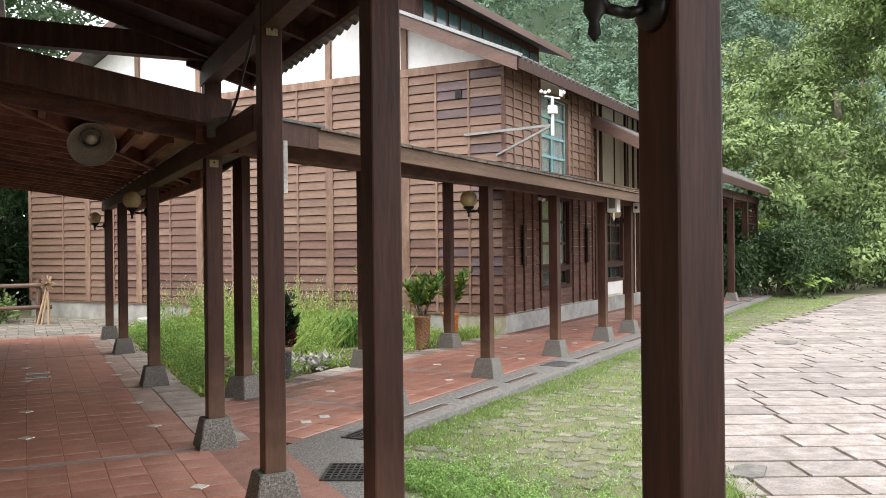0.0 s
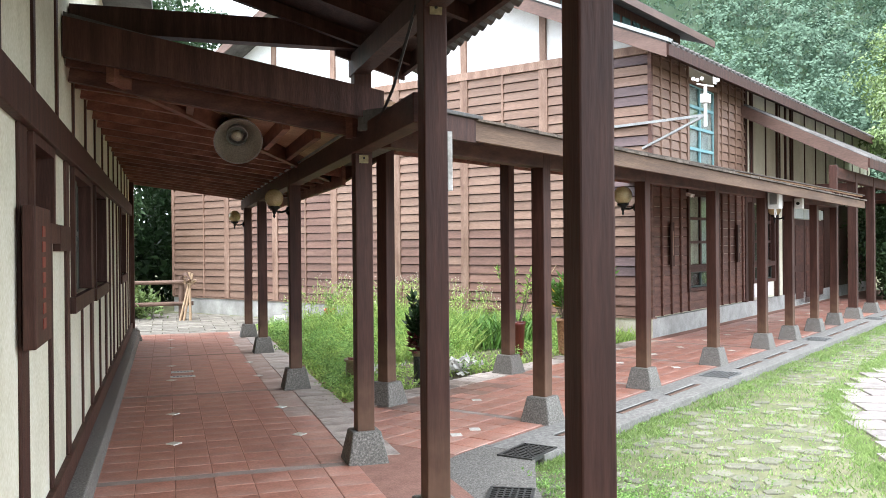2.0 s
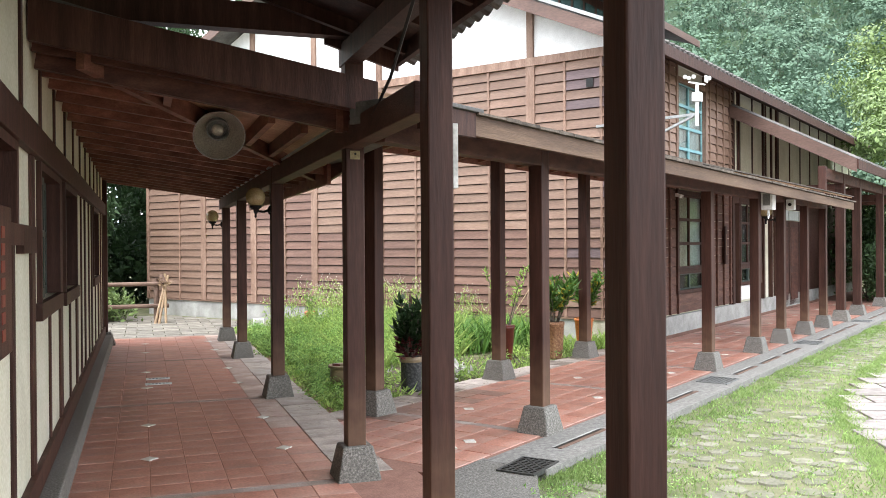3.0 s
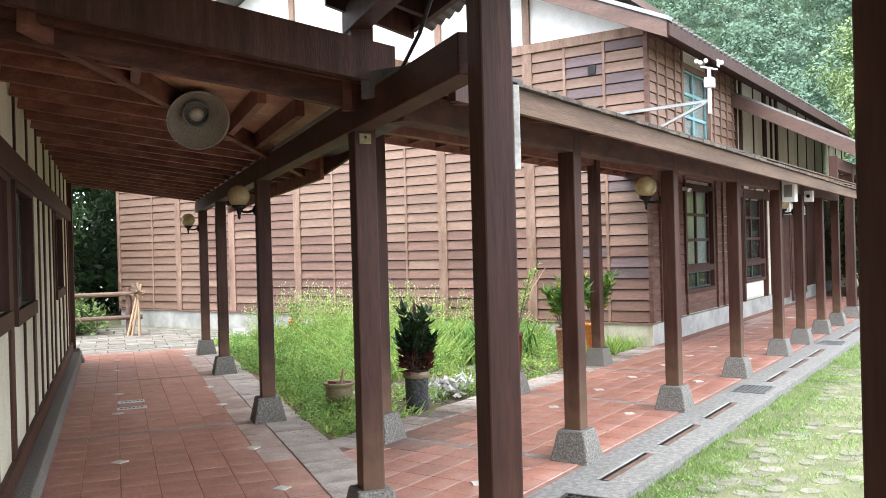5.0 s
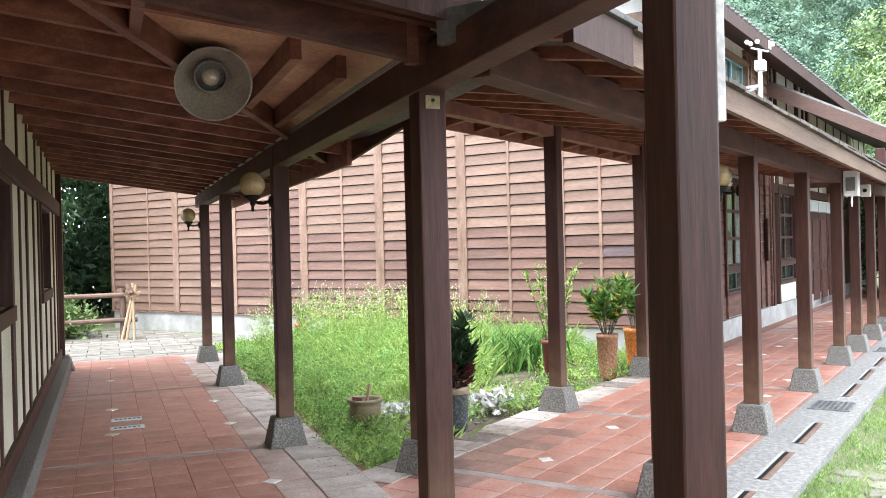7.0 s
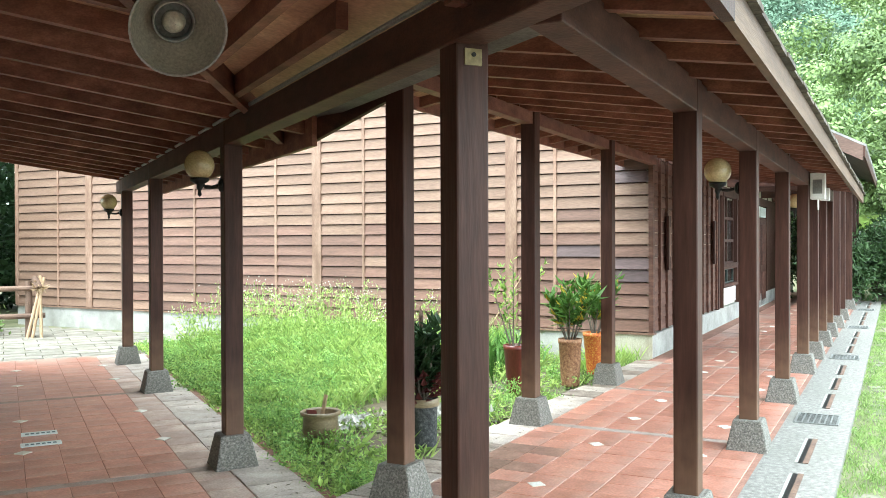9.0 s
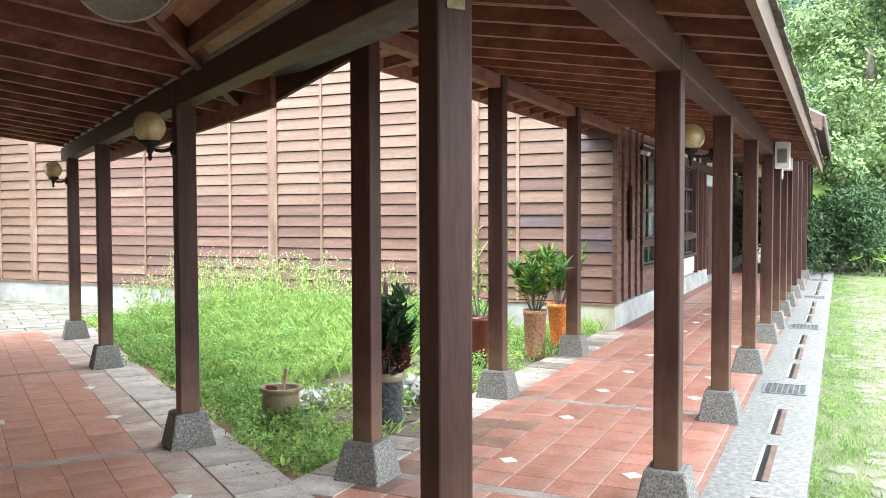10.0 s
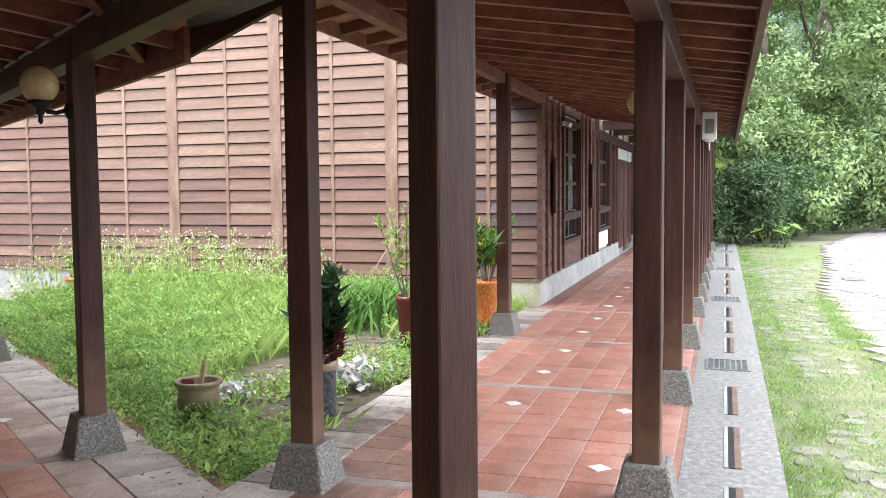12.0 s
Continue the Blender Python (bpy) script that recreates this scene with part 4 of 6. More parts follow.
part("cross_arm", Shape().beam((mx - 0.17, mv + 0.06, 3.86), (mx + 0.17, mv - 0.06, 3.86), 0.02, 0.02), WHITE, ws)
for i in range(3):
    a = i * 2.094 + 0.4
    cx, cy = mx - 0.16 + 0.07 * math.cos(a), mv + 0.06 + 0.07 * math.sin(a)
    part("wind_cup", Shape().lathe([(0.002, -0.03), (0.022, -0.022), (0.03, 0), (0.022, 0.022), (0.002, 0.03)], 10, (cx, cy, 3.94)), WHITE, ws, smooth=True)
part("wind_vane", Shape().box(mx + 0.1, mv - 0.09, 3.9, mx + 0.22, mv - 0.08, 4.0), WHITE, ws)
part("vane_head", Shape().lathe([(0.002, -0.035), (0.03, -0.02), (0.03, 0.02), (0.002, 0.035)], 10, (mx + 0.24, mv - 0.1, 3.97)), WHITE, ws, smooth=True)

# ---- lamps and boxes on the walkways ----
def globe_lamp(m):
    """A globe at the end of an iron bracket; the bracket's plate stands at the origin, its arm along -x."""
    t = thing("globe_lamp", "cream glass globe wall lamp on a black iron bracket", "lamp", "globe lamps", m)
    part("plate", Shape().lathe([(0.002, 0), (0.048, 0), (0.042, 0.018), (0.018, 0.03), (0.002, 0.03)], 16, m=Matrix.Rotation(radians(-90), 4, "Y")), IRON, t, smooth=True)
    arm = Shape()
    pts = [(-0.02, 0, 0.0), (-0.07, 0, -0.015), (-0.12, 0, -0.01), (-0.15, 0, 0.02)]
    for a, b in zip(pts, pts[1:]):
        arm.tube(a, b, 0.012, 0.012, 8)
    part("arm", arm, IRON, t, smooth=True)
    part("cup", Shape().lathe([(0.002, -0.09), (0.014, -0.075), (0.01, -0.05), (0.022, -0.03), (0.02, -0.01), (0.06, 0.015), (0.065, 0.035), (0.002, 0.035)], 16, (-0.15, 0, 0.01)), IRON, t, smooth=True)
    prof = [(max(0.002, 0.098 * math.sin(math.pi * i / 12)), 0.13 - 0.098 * math.cos(math.pi * i / 12)) for i in range(13)]
    part("globe", Shape().lathe(prof, 24, (-0.15, 0, 0.0)), PORCELAIN, t, "cream glass globe", smooth=True)
    return t


first = globe_lamp(pose(POST_X - 0.062, 9.45, 1.885))
copy_thing(first, pose(POST_X - 0.062, 15.01, 1.885))
copy_thing(first, pose(1.1 - 0.062, 1.06, 1.955))
copy_thing(first, WING @ pose(0.0, 0.07, 1.885, 0, 0, -90))
copy_thing(first, WING @ pose(5.45, 0.07, 1.885, 0, 0, -90))

lampm = pose(0.35, 7.14, 2.36) @ Matrix.Rotation(radians(-62), 4, "X")
lampm = lampm @ Matrix.Scale(0.97, 4)
bay = thing("bell_lamp", "large dull aluminium bell lamp hung from the rafters by two hooks", "lamp", m=lampm)
prof = [(0.185, -0.09), (0.19, -0.085), (0.18, -0.04), (0.155, 0.02), (0.11, 0.08), (0.075, 0.11), (0.072, 0.2), (0.05, 0.22), (0.002, 0.225)]
inner = [(0.183, -0.09), (0.172, -0.04), (0.148, 0.015), (0.103, 0.07), (0.075, 0.095), (0.002, 0.1)]
part("shade", Shape().lathe(prof, 40), STEEL, bay, smooth=True)
part("reflector", Shape().lathe(inner[::-1], 40), SPUN, bay, smooth=True)
part("rim", Shape().lathe([(0.184, -0.093), (0.192, -0.093), (0.192, -0.086), (0.184, -0.086)], 40), STEEL, bay, "bright rolled rim")
part("collar", Shape().lathe([(0.083, 0.085), (0.086, 0.03), (0.079, 0.026), (0.074, 0.05), (0.07, 0.08)], 32), STEEL, bay, smooth=True)
part("socket", Shape().lathe([(0.002, 0.06), (0.072, 0.06), (0.075, 0.08)], 32), STEEL, bay, smooth=True)
part("bulb", Shape().lathe([(0.002, 0.0), (0.025, 0.004), (0.042, 0.02), (0.048, 0.04), (0.035, 0.062)], 24), SPUN, bay, "pale glass bulb", smooth=True)
hk = lampm.inverted()
for dx in (-0.09, 0.09):
    a, b, c = hk @ Vector((0.35 + dx * 0.7, 7.3, 2.43)), hk @ Vector((0.35 + dx * 0.9, 7.24, 2.5)), hk @ Vector((0.35 + dx * 0.7, 7.22, 2.57))
    part("hook", Shape().tube(a, b, 0.007, 0.007, 8).tube(b, c, 0.008, 0.008, 8), IRON, bay)

box = thing("junction_box", "grey plastic junction box with a loop of cable on a post", "box", "", WING @ pose(4.08, -0.07, 1.98))
part("body", Shape().box(0.02, -0.16, 0, 0.2, 0.0, 0.3), WHITE, box, bevel=0.01)
part("hatch", Shape().box(0.015, -0.13, 0.06, 0.02, -0.03, 0.22), STEEL, box)
s = Shape()
pts = [(0.1, -0.08, 0.0), (0.07, -0.08, -0.08), (0.11, -0.08, -0.12), (0.15, -0.08, -0.07), (0.14, -0.08, 0.0)]
for a, b in zip(pts, pts[1:]):
    s.tube(a, b, 0.008, 0.008, 6)
part("cable", s, WHITE, box)
box2 = thing("camera_box", "small white security camera box under the eave", "camera", "", WING @ pose(5.45, -0.07, 2.02))
part("body", Shape().box(0.02, -0.12, 0, 0.13, 0.0, 0.16), WHITE, box2, bevel=0.01)
part("lens", Shape().tube((0.02, -0.06, 0.08), (-0.005, -0.06, 0.08), 0.025, 0.025, 12), IRON, box2)
banner = thing("hanging_sign", "white upright sign with yellow print on a post", "sign", "", pose(POST_X + 0.062, 4.45, 1.78))
part("board", Shape().box(0.0, -0.055, 0, 0.026, 0.02, 0.3), PAPER, banner, bevel=0.003)
part("print", Shape().box(0.025, -0.04, 0.05, 0.028, 0.01, 0.24), YELLOW, banner, "yellow print")
cab = Shape()
pts = [(1.06, 4.55, 2.75), (1.05, 5.0, 2.4), (1.06, 5.4, 2.26), (1.07, 5.9, 2.34), (1.06, 6.3, 2.34)]
for a, b in zip(pts, pts[1:]):
    cab.tube(a, b, 0.009, 0.009, 6)
solid("cable", cab, CABLE, "black cable slung between post and beam", "cable")
conduit = Shape()
pts = [(1.06, 6.2, 2.33), (1.06, 15.4, 2.33)]
conduit.tube(pts[0], pts[1], 0.012, 0.012, 8)
solid("conduit", conduit, STEEL, "thin grey conduit along the walkway beam", "pipe")
for m in (pose(1.128, 6.19 - 0.062, 2.08), pose(POST_X, 4.45 - 0.07, 2.66)):
    br = thing("post_bracket", "small brass plate under the beam on a post", "bracket", "brass plates", m)
    part("plate", Shape().box(-0.032, -0.006, 0, 0.032, 0.0, 0.055), BRASS, br)
    part("screw", Shape().tube((0, -0.006, 0.035), (0, -0.011, 0.035), 0.008, 0.008, 8), IRON, br)

# ---- garden things ----
def leaf_quad(s, p, d, side, length, width, bend=0.25):
    """One leaf: a bent diamond of two triangles on each half."""
    up = d.cross(side)
    a, b = p, p + d * length - up * bend * length
    mid = p + d * length * 0.5
    s.add([a, mid + side * width / 2, b, mid - side * width / 2], [(0, 1, 2), (0, 2, 3)])


def rand_dir(rng, up=0.0):
    while True:
        v = Vector((rng.uniform(-1, 1), rng.uniform(-1, 1), rng.uniform(-1, 1)))
        if 0.05 < v.length < 1:
            v.normalize()
            v.z += up
            return v.normalized()


def lobes(s, rng, center, radii, n, size, width=0.5, up=0.15, hollow=0.55, bunch=1, face=0.0):
    """Leaves through the outer part of an uneven ellipsoid, in bunches, turned outwards by face."""
    for i in range(n):
        if i % bunch == 0:
            v = rand_dir(rng)
            r = rng.uniform(hollow, 1.0)
            heart = Vector(center) + Vector((v.x * radii[0], v.y * radii[1], v.z * radii[2])) * r
        p = heart + Vector((rng.gauss(0, 1), rng.gauss(0, 1), rng.gauss(0, 0.7))) * size * (0.75 if bunch < 20 else 1.4) if bunch > 1 else heart
        if face:
            out = (v * face + rand_dir(rng) + Vector((0, 0, up))).normalized()
            side = out.cross(rand_dir(rng))
            if side.length > 0.05:
                side.normalize()
                leaf_quad(s, p, out.cross(side), side, size * rng.uniform(0.6, 1.3), size * width * rng.uniform(0.7, 1.2), rng.uniform(-0.1, 0.35))
            continue
        d = (rand_dir(rng) + v * 0.8 + Vector((0, 0, up))).normalized()
        side = d.cross(rand_dir(rng))
        if side.length < 0.05:
            continue
        leaf_quad(s, p, d, side.normalized(), size * rng.uniform(0.6, 1.3), size * width * rng.uniform(0.7, 1.2), rng.uniform(-0.1, 0.35))


pot = thing("flower_pot", "round olive-brown glazed pot with a wide rim, holding broken shards", "pot", m=pose(1.86, 9.82, -0.03))
part("body", Shape().lathe([(0.002, 0), (0.1, 0), (0.125, 0.04), (0.138, 0.12), (0.13, 0.2), (0.132, 0.225), (0.152, 0.235), (0.155, 0.255), (0.145, 0.262), (0.12, 0.25), (0.115, 0.15), (0.002, 0.14)], 32), CERAMIC, pot, smooth=True)
part("shard", Shape().hexa([(-0.09, 0.0, 0.14), (0.0, 0.04, 0.14), (0.0, 0.055, 0.14), (-0.09, 0.015, 0.14), (-0.11, 0.0, 0.28), (-0.02, 0.04, 0.26), (-0.02, 0.055, 0.26), (-0.11, 0.015, 0.28)]), REDPOT, pot)
part("stick", Shape().beam((0.0, -0.02, 0.16), (0.06, 0.03, 0.37), 0.025, 0.02), BAMBOO, pot)
rng = random.Random(3)
pl = thing("potted_shrub", "dark green leafy shrub in a ribbed grey-black planter", "plant", m=pose(2.52, 9.42, -0.03))
part("planter", Shape().lathe([(0.002, 0), (0.1, 0), (0.108, 0.02), (0.112, 0.3), (0.12, 0.31), (0.122, 0.36), (0.112, 0.37), (0.1, 0.35), (0.002, 0.34)], 28), DARKPOT, pl, smooth=True)
part("rim", Shape().lathe([(0.122, 0.31), (0.128, 0.315), (0.128, 0.365), (0.122, 0.37)], 28), CERAMIC, pl, smooth=True)
st = Shape()
cr = Shape()
for i in range(9):
    a = i * 0.75
    tip = Vector((0.13 * math.cos(a), 0.13 * math.sin(a), 0.66 + 0.085 * (i % 4)))
    st.tube((0.02 * math.cos(a), 0.02 * math.sin(a), 0.33), tip, 0.012, 0.006, 6)
    for k in range(75):
        f = rng.uniform(0.3, 1.08)
        p = Vector((0, 0, 0.33)).lerp(tip, f)
        t = rng.uniform(0, 6.283)
        d = Vector((math.cos(t), math.sin(t), rng.uniform(-0.1, 0.9))).normalized()
        leaf_quad(cr, p, d, d.cross(Vector((0, 0, 1))).normalized(), rng.uniform(0.085, 0.14), rng.uniform(0.045, 0.07), rng.uniform(0.0, 0.5))
part("stems", st, BARK, pl)
part("leaves", cr, LEAF_DARK, pl, "glossy dark green leaves")
cr = Shape()
for k in range(150):
    t = rng.uniform(0, 6.283)
    d = Vector((math.cos(t), math.sin(t), rng.uniform(-0.6, 0.5))).normalized()
    leaf_quad(cr, Vector((0.11 * math.cos(t), 0.11 * math.sin(t), rng.uniform(0.36, 0.56))), d, d.cross(Vector((0, 0, 1))).normalized(), rng.uniform(0.06, 0.1), rng.uniform(0.045, 0.07), 0.45)
part("low_leaves", cr, LEAF_RED, pl, "purple-red trailing leaves")
part("flower_spike", Shape().tube((0.0, 0.0, 0.7), (0.0, 0.02, 0.98), 0.012, 0.018, 7).tube((0, 0.02, 0.98), (0.0, 0.03, 1.05), 0.018, 0.004, 7), RAIL, pl, "brown flower spike")


def tall_plant(name, label, m, profile, mat, leaf_mat, height, spread, n, leaf, extra=None, stems=6, seed=5):
    r = random.Random(seed)
    t = thing(name, label, "plant", m=m)
    top = profile[-3][1]
    part("planter", Shape().lathe(profile, 28), mat, t, smooth=True)
    st, cr, ex = Shape(), Shape(), Shape()
    for i in range(stems):
        a = 6.283 * i / stems + r.uniform(-0.3, 0.3)
        tip = Vector((spread * math.cos(a) * r.uniform(0.3, 1), spread * math.sin(a) * r.uniform(0.3, 1), top + height * r.uniform(0.7, 1.0)))
        st.tube((0.03 * math.cos(a), 0.03 * math.sin(a), top - 0.05), tip, 0.009, 0.004, 6)
        for k in range(n // stems):
            f = r.uniform(0.3, 1.05)
            p = Vector((0, 0, top)).lerp(tip, f)
            b = r.uniform(0, 6.283)
            d = Vector((math.cos(b), math.sin(b), r.uniform(-0.2, 1.1))).normalized()
            leaf_quad(ex if extra and r.random() < 0.12 else cr, p, d, d.cross(Vector((0, 0, 1))).normalized(), leaf * r.uniform(0.6, 1.2), leaf * 0.36 * r.uniform(0.7, 1.2), r.uniform(0, 0.4))
    part("stems", st, BARK, t)
    part("leaves", cr, leaf_mat, t)
    if extra:
        part("bright_leaves", ex, extra, t)
    return t


def pot_profile(r0, r1, h):
    return [(0.002, 0), (r0, 0), (r0 * 1.03, 0.02), (r1, h - 0.05), (r1 * 1.06, h - 0.045), (r1 * 1.06, h), (r1 * 0.9, h), (r1 * 0.85, h - 0.04), (0.002, h - 0.05)]


tall_plant("potted_tree", "thin feathery sapling in a dark red glazed pot", pose(4.3, 10.98, -0.03), pot_profile(0.075, 0.11, 0.5), REDPOT, LEAF_BRIGHT, 0.85, 0.34, 230, 0.085, stems=5, seed=8)
tall_plant("potted_croton", "green and yellow leafy plant in a tall woven brown pot", pose(5.11, 11.17, -0.03), pot_profile(0.095, 0.12, 0.5), WICKER, LEAF_STRAP, 0.56, 0.33, 480, 0.15, LEAF_YELLOW, 9, 11)
tall_plant("potted_croton", "leafy plant with yellow and red leaves in an orange patterned pot", pose(5.85, 11.72, -0.03), pot_profile(0.09, 0.13, 0.48), ORANGE, LEAF_STRAP, 0.62, 0.34, 480, 0.15, LEAF_YELLOW, 9, 14)
tall_plant("potted_herb", "small green plant in a red plastic pot", pose(2.93, 17.4, -0.05), pot_profile(0.08, 0.115, 0.3), REDPLASTIC, LEAF_STRAP, 0.3, 0.15, 110, 0.08, None, 6, 17)
litter = Shape()
rng = random.Random(9)
for i in range(110):
    x, y = 3.1 + rng.gauss(0, 0.13), 10.05 + rng.gauss(0, 0.1)
    d = rand_dir(rng, 0.3)
    leaf_quad(litter, Vector((x, y, rng.uniform(-0.02, 0.12))), d, d.cross(rand_dir(rng)).normalized(), 0.09, 0.08, 0.5)
solid("plastic_litter", litter, PAPER, "crumpled white plastic lying among weeds", "litter")
litter = Shape()
for i in range(80):
    d = rand_dir(rng, 0.3)
    leaf_quad(litter, Vector((2.25 + rng.gauss(0, 0.12), 10.25 + rng.gauss(0, 0.08), rng.uniform(-0.02, 0.08))), d, d.cross(rand_dir(rng)).normalized(), 0.055, 0.045, 0.5)
solid("plastic_litter", litter, PAPER, "crumpled white plastic sheet lying in the grass", "litter")
wl = thing("garden_light", "small white box lamp on the ground beside the plinth", "lamp", m=pose(1.95, 17.6, -0.07))
part("body", Shape().box(-0.1, -0.05, 0, 0.1, 0.05, 0.2), WHITE, wl, bevel=0.01)
part("lens", Shape().box(-0.07, -0.056, 0.04, 0.07, -0.05, 0.16), PAPER, wl)
for y, w in ((10.72, 0.28), (11.12, 0.26)):
    stk = thing("floor_sticker", "pale blue floor sticker with a line of small writing", "sticker", "floor stickers", pose(-0.02, y, 0.0))
    part("sheet", Shape().box(-w / 2, -0.07, -0.004, w / 2, 0.07, 0.003), STICKER, stk)
    for i in range(6):
        part("mark", Shape().box(-w / 2 + 0.03 + i * 0.038, -0.02, 0.003, -w / 2 + 0.055 + i * 0.038, 0.02, 0.0042), INK, stk)
# fence and leaning poles behind the west walkway
fence = thing("bamboo_fence", "weathered brown rail fence with pole rails", "fence", m=pose(0, 19.6, -0.07))
for x in (-4.6, -3.1, -1.5, 0.1):
    part("post", Shape().tube((x, 0, 0), (x, 0, 0.95), 0.06, 0.055, 10), RAIL, fence)
for z in (0.36, 0.82):
    part("rail", Shape().tube((-4.8, -0.05, z), (0.35, -0.05, z + 0.01), 0.04, 0.045, 10), RAIL, fence)
poles = thing("leaning_poles", "pale bamboo poles tied together and leaning on the fence", "poles", m=pose(0.2, 19.4, -0.07))
for i, (dx, dt) in enumerate(((-0.14, 0.1), (-0.06, 0.13), (0.08, 0.07))):
    part("pole", Shape().tube((dx, -0.12, 0), (dt, 0.1, 0.98 + 0.03 * i), 0.027, 0.024, 9), BAMBOO, poles)
tie = Shape()
for i in range(30):
    d = rand_dir(rng)
    leaf_quad(tie, Vector((0.06 + rng.gauss(0, 0.03), 0.05, 0.82 + rng.gauss(0, 0.05))), d, d.cross(rand_dir(rng)).normalized(), 0.14, 0.03, 0.4)
part("straw_tie", tie, BAMBOO, poles)
part("stub", Shape().tube((0.05, 0.02, 0.85), (-0.02, 0.08, 1.02), 0.06, 0.05, 9), RAIL, poles)
bam = Shape().tube(wing(4.1, 4.2, 0.0), wing(4.35, 3.5, 1.15), 0.009, 0.007, 7)
solid("bamboo_cane", bam, BAMBOO, "thin bamboo cane leaning on the weatherboards", "cane")
# ---- planting ----
def blades(s, rng, place, n, h0, h1, w, lean=0.35):
    """Grass blades at places drawn by place(), which gives x, y, z and a height factor, or None."""
    for _ in range(n):
        q = place()
        if q is None:
            continue
        x, y, z, k = q
        h = rng.uniform(h0, h1) * k
        a = rng.uniform(0, 6.283)
        c, e = math.cos(a), math.sin(a)
        t = rng.uniform(0.1, lean) * h
        ww = w * rng.uniform(0.6, 1.3)
        b = rng.uniform(0, 6.283)
        tx, ty = t * math.cos(b), t * math.sin(b)
        s.add([(x - c * ww, y - e * ww, z), (x + c * ww, y + e * ww, z), (x + tx * 0.4 + c * ww * 0.8, y + ty * 0.4 + e * ww * 0.8, z + h * 0.55), (x + tx, y + ty, z + h)], [(0, 1, 2), (0, 2, 3)])


rng = random.Random(21)


def in_garden(x, y):
    p = WING.inverted() @ Vector((x, y, 0))
    rag = 0.17 * noise.noise(Vector((x * 2.2, y * 2.2, 5.0))) + 0.03
    if x < 1.45 - rag or p.y < 1.96 - rag or p.x > GU - 0.08 or y > 17.2:
        return None
    return max(0.0, min(x - 1.5, (p.y - 1.98), 3.0))


def garden_place():
    x, y = rng.uniform(1.4, 7.0), rng.uniform(8.0, 17.3)
    d = in_garden(x, y)
    if d is None:
        return None
    k = 0.14 + 0.8 * min(1.0, d / 2.2) + 0.55 * noise.noise(Vector((x * 1.5, y * 1.5, 0)))
    bare = noise.noise(Vector((x * 1.3 + 7, y * 1.3, 0)))
    p = WING.inverted() @ Vector((x, y, 0))
    if p.y < 3.5 and p.x > -1.3 and (bare > 0.0 or rng.random() < 0.5):
        return None
    if p.y > 8.2:
        k *= 0.5
    return (x, y, -0.06, max(0.2, k))


s = Shape()
blades(s, rng, garden_place, 30000, 0.12, 0.48, 0.006, 1.2)
solid("garden_grass", s, GRASS, "lush uncut weeds and grass in the courtyard bed", "grass", "stuff")
s = Shape()
for _ in range(80000):
    q = garden_place()
    if q is None:
        continue
    x, y, z, k = q
    d = rand_dir(rng, 0.15)
    d.z *= 0.5
    d.normalize()
    side = d.cross(Vector((rng.gauss(0, 0.4), rng.gauss(0, 0.4), 1)))
    if side.length > 0.05:
        leaf_quad(s, Vector((x, y, z + rng.uniform(0.08, 0.34) * k)), d, side.normalized(), rng.uniform(0.025, 0.075), rng.uniform(0.016, 0.036), 0.2)
solid("garden_weeds", s, LEAF_BRIGHT, "small-leaved weeds filling the courtyard bed", "weeds", "stuff")
earth = []
for i in range(40):
    t = 6.283 * i / 40
    k = 1 + 0.3 * noise.noise(Vector((math.cos(t) * 1.7, math.sin(t) * 1.7, 2.0)))
    earth.append(tuple(wing(0.5 + 1.8 * k * math.cos(t), 2.75 + 0.72 * k * math.sin(t)).xy))
solid("bare_earth", Shape().prism(earth, -0.09, -0.062), EARTH, "bare brown earth worn into the courtyard bed", "soil", "structure")
rub = Shape()
for _ in range(170):
    t, q, r0 = rng.uniform(0, 6.283), math.sqrt(rng.random()), rng.uniform(0.01, 0.035)
    p = wing(0.5 + 1.75 * q * math.cos(t), 2.7 + 0.66 * q * math.sin(t))
    rub.prism([(p.x + r0 * rng.uniform(0.6, 1.2) * math.cos(1.05 * i), p.y + r0 * rng.uniform(0.6, 1.2) * math.sin(1.05 * i)) for i in range(6)], -0.07, -0.06 + r0 * rng.uniform(0.3, 0.9))
solid("rubble", rub, COBBLE, "small broken stones on the bare earth", "stones", "stuff")
s = Shape()
for _ in range(1000):
    q = garden_place()
    if q is None:
        continue
    z = rng.uniform(0.05, 0.3) * q[3]
    lobes(s, rng, (q[0], q[1], z), (rng.uniform(0.1, 0.22), rng.uniform(0.1, 0.22), 0.08 + z * 0.5), 110, rng.uniform(0.02, 0.042), 0.5, 0.8, 0.3, 5, 0.4)
solid("leafy_weeds", s, LEAF_MID, "broad-leaved weed clumps in the courtyard bed", "weeds", "stuff")
# tall flowering weeds by the weatherboards
s, fl = Shape(), Shape()
